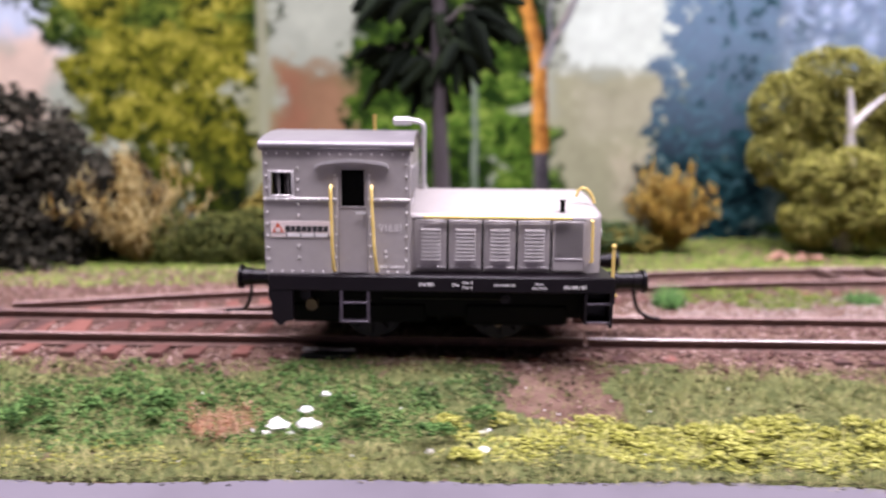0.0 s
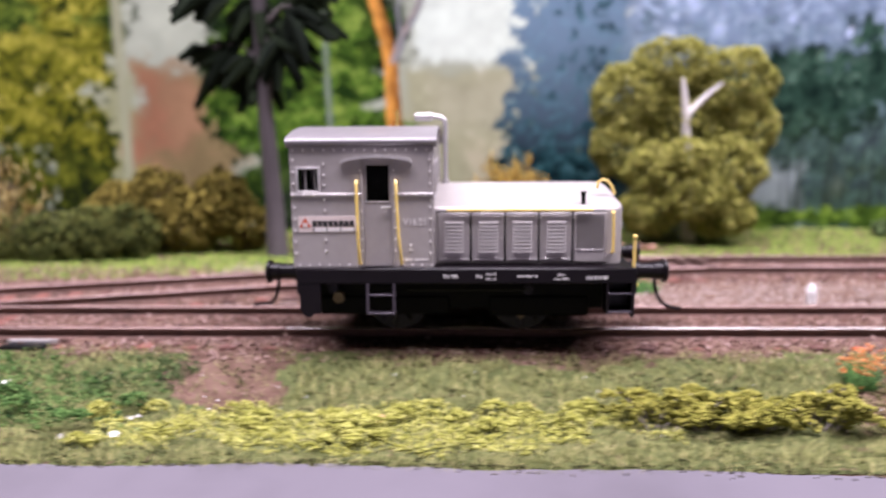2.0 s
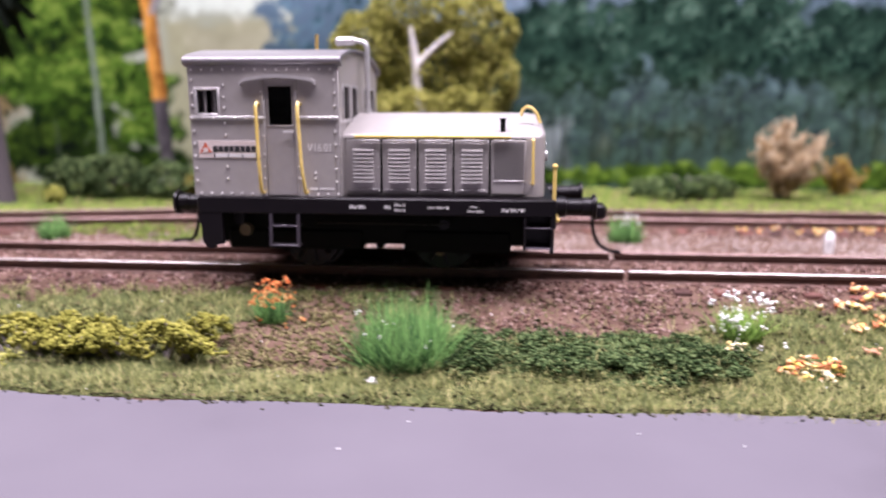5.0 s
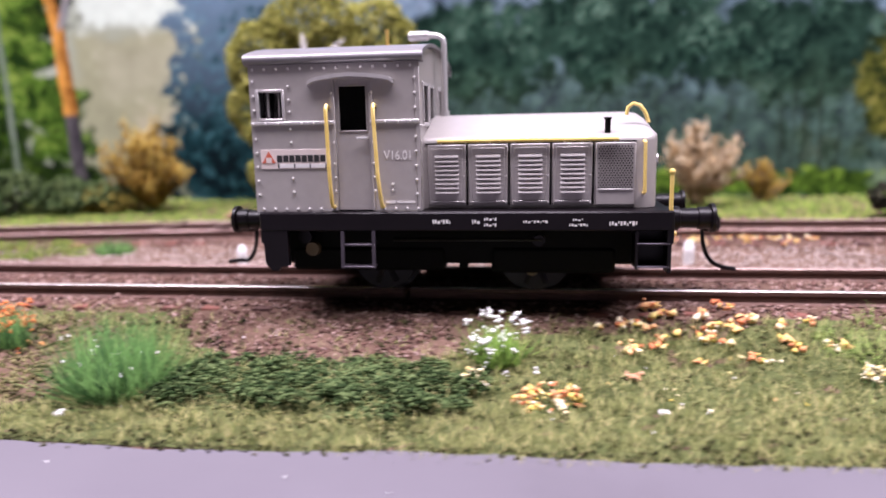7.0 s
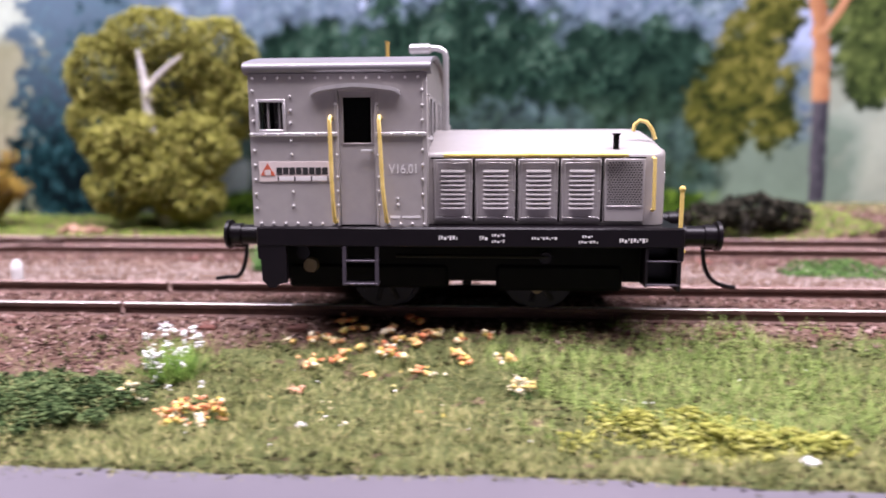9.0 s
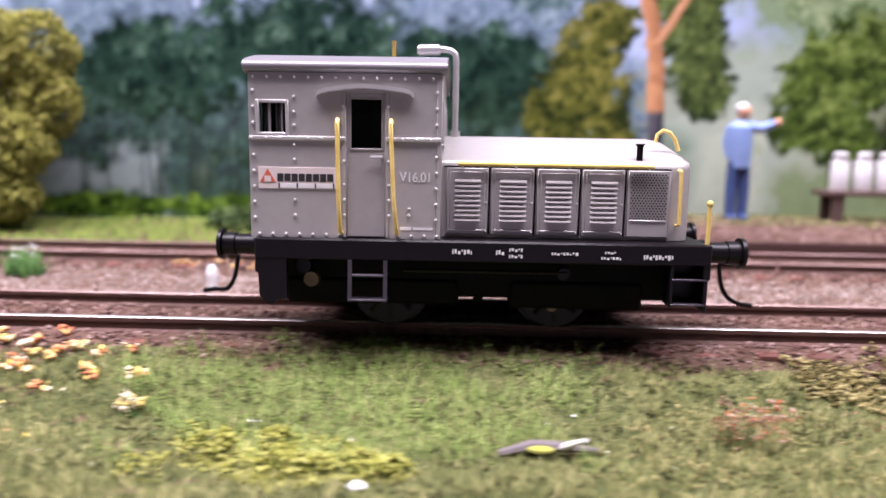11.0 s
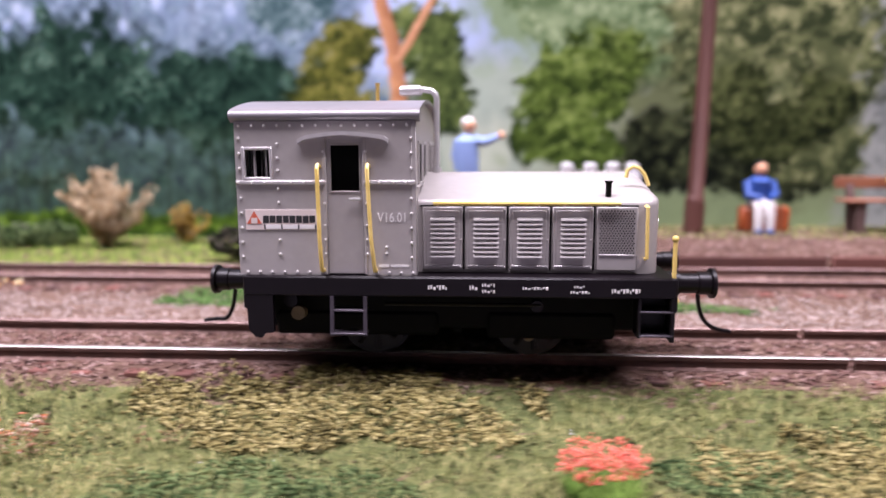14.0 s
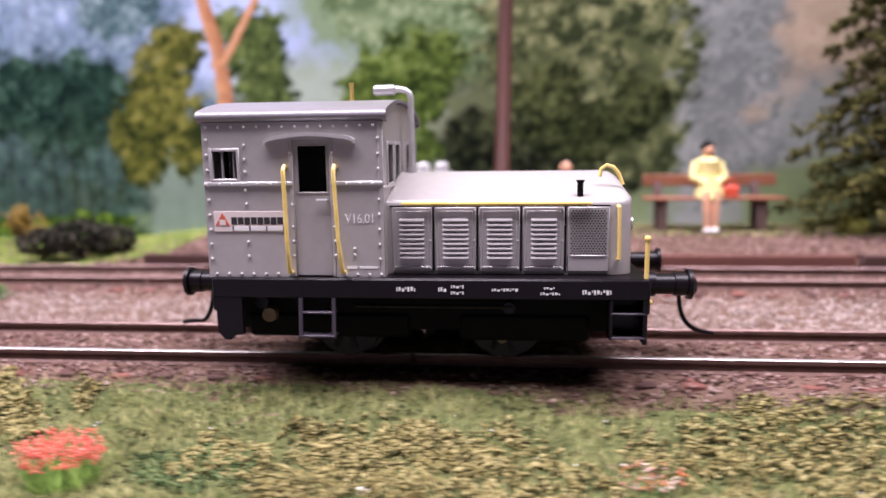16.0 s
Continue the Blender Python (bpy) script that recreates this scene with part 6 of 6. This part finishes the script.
    thing.location = (352 * MM, -16 * MM, z * MM)
    part("branch", Form().tube([(-6, 0, 0.6), (-2, 0.4, 1.5), (2, 0, 1.6), (6, 1, 0.8)], [0.5, 0.8, 0.7, 0.3], 8), M_BARK, thing)
    part("branch", Form().tube([(1, 0, 1.4), (3, -1, 2.6), (4, -2, 3.4)], [0.5, 0.4, 0.25], 6), M_WHITEBARK, thing)
    part("moss", Form().ball(-1, -0.4, 1.4, 1.8, 0.8, 0.5, 10), M_LIME, thing)
    # point lever mechanism by the turnout
    thing = tagged(new("point_machine"), "small metal point mechanism beside the rail", "point lever")
    thing.location = (9.5 * MM, 6.4 * MM, float(ground_z(9.5, 6.4)) * MM)
    part("plate", Form().prism([(-5, -0.6), (-3.6, -0.9), (3.2, -0.8), (5, 0.2), (3.0, 1.0), (-4.4, 0.9)], "z", -0.4, 0.75), M_SILVER, thing, "bare shiny metal plate")
    part("rod", Form().tube([(-7, 0.6, 0.6), (7.5, 0.6, 0.5)], 0.35, 8), M_RUST, thing)
    # Black box stands for the dark of an open hole beside the plate.
    part("dark_recess", Form().box(-5, 4, -3.4, -1.1, -1.0, 0.35, 0.2), M_DARK, thing)



M_GREENBLADE = ramp_mat("fresh_green_blades", [(0.012, 0.04, 0.008), (0.036, 0.094, 0.018), (0.11, 0.21, 0.055)], 90, 0.8, island=True, sheen=0.2)
M_FRESH = ramp_mat("bright_green_blades", [(0.05, 0.10, 0.015), (0.11, 0.2, 0.03), (0.2, 0.3, 0.06)], 90, 0.8, island=True, sheen=0.2)
M_LIMEBUSH = ramp_mat("yellow_olive_foam", [(0.13, 0.13, 0.025), (0.21, 0.205, 0.04), (0.32, 0.30, 0.07)], 90, 0.95, island=True, sheen=0.1)
M_BRICK = ramp_mat("pinkish_brick", [(0.30, 0.16, 0.11), (0.46, 0.28, 0.2)], 300, 0.9, per_object=True)
M_BLUE = ramp_mat("light_blue_paint", tone((0.25, 0.36, 0.66), 0.1), 200, 0.6)
M_NAVY = ramp_mat("dark_blue_paint", tone((0.04, 0.07, 0.2), 0.15), 200, 0.6)
M_ROYAL = ramp_mat("royal_blue_paint", tone((0.022, 0.07, 0.28), 0.15), 200, 0.6)
M_SKIN = ramp_mat("skin_coloured_paint", tone((0.62, 0.33, 0.2), 0.08), 200, 0.6)
M_CREAM = ramp_mat("pale_yellow_paint", tone((0.78, 0.66, 0.28), 0.08), 200, 0.6)
M_CASE = ramp_mat("orange_brown_leather", [(0.3, 0.06, 0.015), (0.42, 0.10, 0.03)], 200, 0.5)
M_CAN = ramp_mat("brushed_aluminium", tone((0.78, 0.77, 0.78), 0.06), 200, 0.4, 0.2)
M_REDBAG = ramp_mat("red_bag_paint", tone((0.6, 0.08, 0.04), 0.1), 200, 0.5)


def build_station():
    def at(ob, x, y, lift=0.0):
        ob.location = (x * MM, y * MM, (float(ground_z(x, y)) + lift) * MM)
        return ob
    # standing figurine with stretched arm
    f = Form().tube([(-2, 0, 0), (-2.2, 0, 10), (-1.5, 0, 19)], [1.7, 1.9, 2.4], 10, 1).tube([(2, 0, 0), (2, 0, 10), (1.2, 0, 19)], [1.7, 1.9, 2.4], 10, 1)
    f.tube([(0, 0, 17.5), (0, 0, 20), (-0.5, 0, 26), (-0.6, 0, 31), (-0.4, 0, 33)], [3.4, 3.6, 4.1, 4.0, 1.6], 12, 0).tube([(2, -1, 31), (6, -1.5, 30.6), (10, -1.5, 32.3)], [1.9, 1.6, 1.2], 8, 0)
    f.tube([(-3.6, 0, 31), (-4.6, 0.5, 26), (-3.6, 0, 20.5)], [1.8, 1.6, 1.2], 8, 0).ball(11.2, -1.5, 32.8, 1.5, 1.3, 1.3, 10, 2).ball(0.3, -0.2, 36, 2.3, 2.3, 2.8, 12, 2).ball(-0.2, 0.3, 37.2, 2.5, 2.4, 2.0, 12, 3)
    f.ball(-2, -0.8, 0.6, 1.9, 3, 1.0, 10, 1).ball(2, -0.8, 0.6, 1.9, 3, 1.0, 10, 1)
    ob = at(part("figurine", f, [M_BLUE, M_NAVY, M_SKIN, M_WHITE]), 436.5, 142)
    tagged(ob, "standing toy figure in blue with one arm stretched out", "figurine")
    # seated figurine on a suitcase
    case = at(tagged(new("suitcase"), "orange-brown leather suitcase standing on the platform", "suitcase"), 537, 141)
    part("case_body", Form().box(-8, 8, -2.6, 2.6, 0.0, 8.6, 0.8), M_CASE, case)
    part("strap", Form().box(-5.2, -4.3, -2.75, 2.75, -0.02, 8.75, 0.1), M_BENCH, case)
    part("strap", Form().box(4.3, 5.2, -2.75, 2.75, -0.02, 8.75, 0.1), M_BENCH, case)
    f = Form().tube([(-1.4, -1.5, 9.8), (-1.8, -6, 9.6), (-1.9, -6.4, 4), (-1.9, -6.2, 0.3)], [2.0, 1.7, 1.4, 1.2], 10, 1).tube([(1.4, -1.5, 9.8), (1.8, -6, 9.6), (1.9, -6.4, 4), (1.9, -6.2, 0.3)], [2.0, 1.7, 1.4, 1.2], 10, 1)
    f.tube([(0, 0, 8.8), (0, 0, 12), (0, -0.3, 17.4), (0, -0.4, 19)], [3.2, 3.5, 4.0, 1.6], 12, 0).ball(0, -0.8, 21.2, 2.2, 2.2, 2.6, 12, 2)
    f.tube([(-3.8, -0.5, 17), (-4.4, -3, 12.5), (-1, -6.2, 11.6)], [1.6, 1.4, 1.1], 8, 0).tube([(3.8, -0.5, 17), (4.4, -3, 12.5), (1, -6.2, 11.6)], [1.6, 1.4, 1.1], 8, 0)
    f.ball(-1.9, -7, 0.7, 1.3, 2.3, 0.8, 10, 3).ball(1.9, -7, 0.7, 1.3, 2.3, 0.8, 10, 3).ball(0, 0.1, 22.4, 2.5, 2.5, 2.0, 10, 4)
    ob = at(part("figurine", f, [M_ROYAL, M_WHITE, M_SKIN, M_NAVY, M_DARK]), 535, 141)
    tagged(ob, "seated toy figure in blue jacket on a suitcase", "figurine")
    # bench
    bench = at(tagged(new("bench"), "brown wooden park bench on the platform", "bench"), 583.5, 140)
    for y, z, hh in ((-5.4, 10.2, 0.9), (-2.4, 10.2, 0.9), (0.6, 10.2, 0.9)):
        part("seat_slat", Form().box(-22.5, 22.5, y, y + 2.6, z, z + hh, 0.2), M_BENCH, bench)
    part("back_board", Form().box(-22, 22, 4.2, 5.0, 14.5, 18.4, 0.25), M_BENCH, bench)
    for x in (-17, 15):
        part("leg", Form().box(x - 1.6, x + 1.6, -4.6, -2.6, 0, 10.2, 0.3), M_TABLE, bench)
        part("leg", Form().prism([(1.4, 0), (3.4, 0), (4.2, 10.2), (5.9, 18), (4.9, 18), (2.2, 10.2)], "x", x - 1.2, x + 1.2), M_TABLE, bench)
    f = Form().tube([(-1.3, -1, 12.2), (-1.4, -6.4, 12), (-1.3, -6.9, 6), (-1.3, -6.8, 0.6)], [2.0, 1.6, 1.2, 0.9], 10, 1).tube([(1.3, -1, 12.2), (1.4, -6.4, 12), (1.3, -6.9, 6), (1.3, -6.8, 0.6)], [2.0, 1.6, 1.2, 0.9], 10, 1)
    f.tube([(0, -3.5, 10.9), (0, -3.5, 12.9), (0, -1, 13.5), (0, 0, 19), (0, -0.2, 23), (0, -0.2, 24.4)], [4.4, 4.4, 3.8, 3.7, 4.0, 1.4], 12, 0)
    f.tube([(-3.8, -0.3, 22.4), (-5, -2, 17.5), (-1, -5, 15.6)], [1.5, 1.4, 1.1], 8, 0).tube([(3.8, -0.3, 22.4), (5, -2, 17.5), (1.5, -5, 15.6)], [1.5, 1.4, 1.1], 8, 0)
    f.ball(0, -0.6, 26.4, 2.0, 2.1, 2.4, 12, 1).ball(-0.2, 0, 27.6, 2.4, 2.4, 1.9, 12, 2).ball(-1.3, -7.6, 0.6, 1.2, 2.0, 0.8, 10, 3).ball(1.3, -7.6, 0.6, 1.2, 2.0, 0.8, 10, 3)
    ob = at(part("figurine", f, [M_CREAM, M_SKIN, M_DARK, M_WHITE]), 581.5, 140)
    tagged(ob, "seated toy figure in pale yellow clothes on the bench", "figurine")
    bag = at(part("handbag", Form().box(-2.6, 2.6, -1.3, 1.3, 0, 4.2, 0.6).tube([(-1.6, 0, 4), (-1.2, 0, 5.8), (1.2, 0, 5.8), (1.6, 0, 4)], 0.3, 6), M_REDBAG), 588.5, 137.5, 11.1)
    tagged(bag, "small red handbag on the bench seat", "handbag")
    # table with milk cans
    table = at(tagged(new("loading_table"), "dark wooden loading table on the platform", "table"), 481, 142)
    part("tabletop", Form().box(-17, 17, -5, 5, 8.6, 10.4, 0.3), M_TABLE, table)
    for x in (-12, 12):
        for y in (-3.4, 3.4):
            part("leg", Form().box(x - 2, x + 2, y - 1, y + 1, 0, 8.6, 0.2), M_TABLE, table)
    top = float(ground_z(481, 142)) + 10.4
    first = None
    for x in (470.3, 478.4, 486.0, 492.6):
        if first is None:
            first = tagged(new("milk_can"), "shiny aluminium milk can on the loading table", "milk can", "milk cans")
            first.location = (x * MM, 141.5 * MM, top * MM)
            part("can_body", Form().tube([(0, 0, 0), (0, 0, 0.6), (0, 0, 8.0), (0, 0, 10.2), (0, 0, 11.4)], [2.7, 2.9, 2.9, 1.9, 1.8], 16), M_CAN, first)
            part("lid", Form().tube([(0, 0, 11.3), (0, 0, 12.3), (0, 0, 12.9)], [2.3, 2.3, 1.2], 14), M_CAN, first)
            for s in (-1, 1):
                part("handle", Form().tube([(s * 1.9, 0, 10.4), (s * 3.2, 0, 9.8), (s * 2.9, 0, 7.6)], 0.3, 6), M_CAN, first)
        else:
            copy_thing(first, Matrix.Translation((x * MM, (141.5 + 0.6 * math.sin(x)) * MM, top * MM)))
    # pole
    pole = at(tagged(new("pole"), "tall red-brown wooden pole on the platform", "pole"), 512.8, 138)
    part("shaft", Form().tube([(0, 0, -1), (0.3, 0, 12), (0.4, 0, 12.5), (2, 0, 80), (3.6, 0, 160)], [3.1, 3.0, 2.6, 2.4, 2.1], 14), M_BROWNPOLE, pole)
    part("foot_band", Form().tube([(0.2, 0, 0.5), (0.3, 0, 11)], [3.4, 3.3], 14), M_BROWNPOLE, pole)


build_cover()
build_platform()
build_plants()
build_flowers()
build_station()


motions()
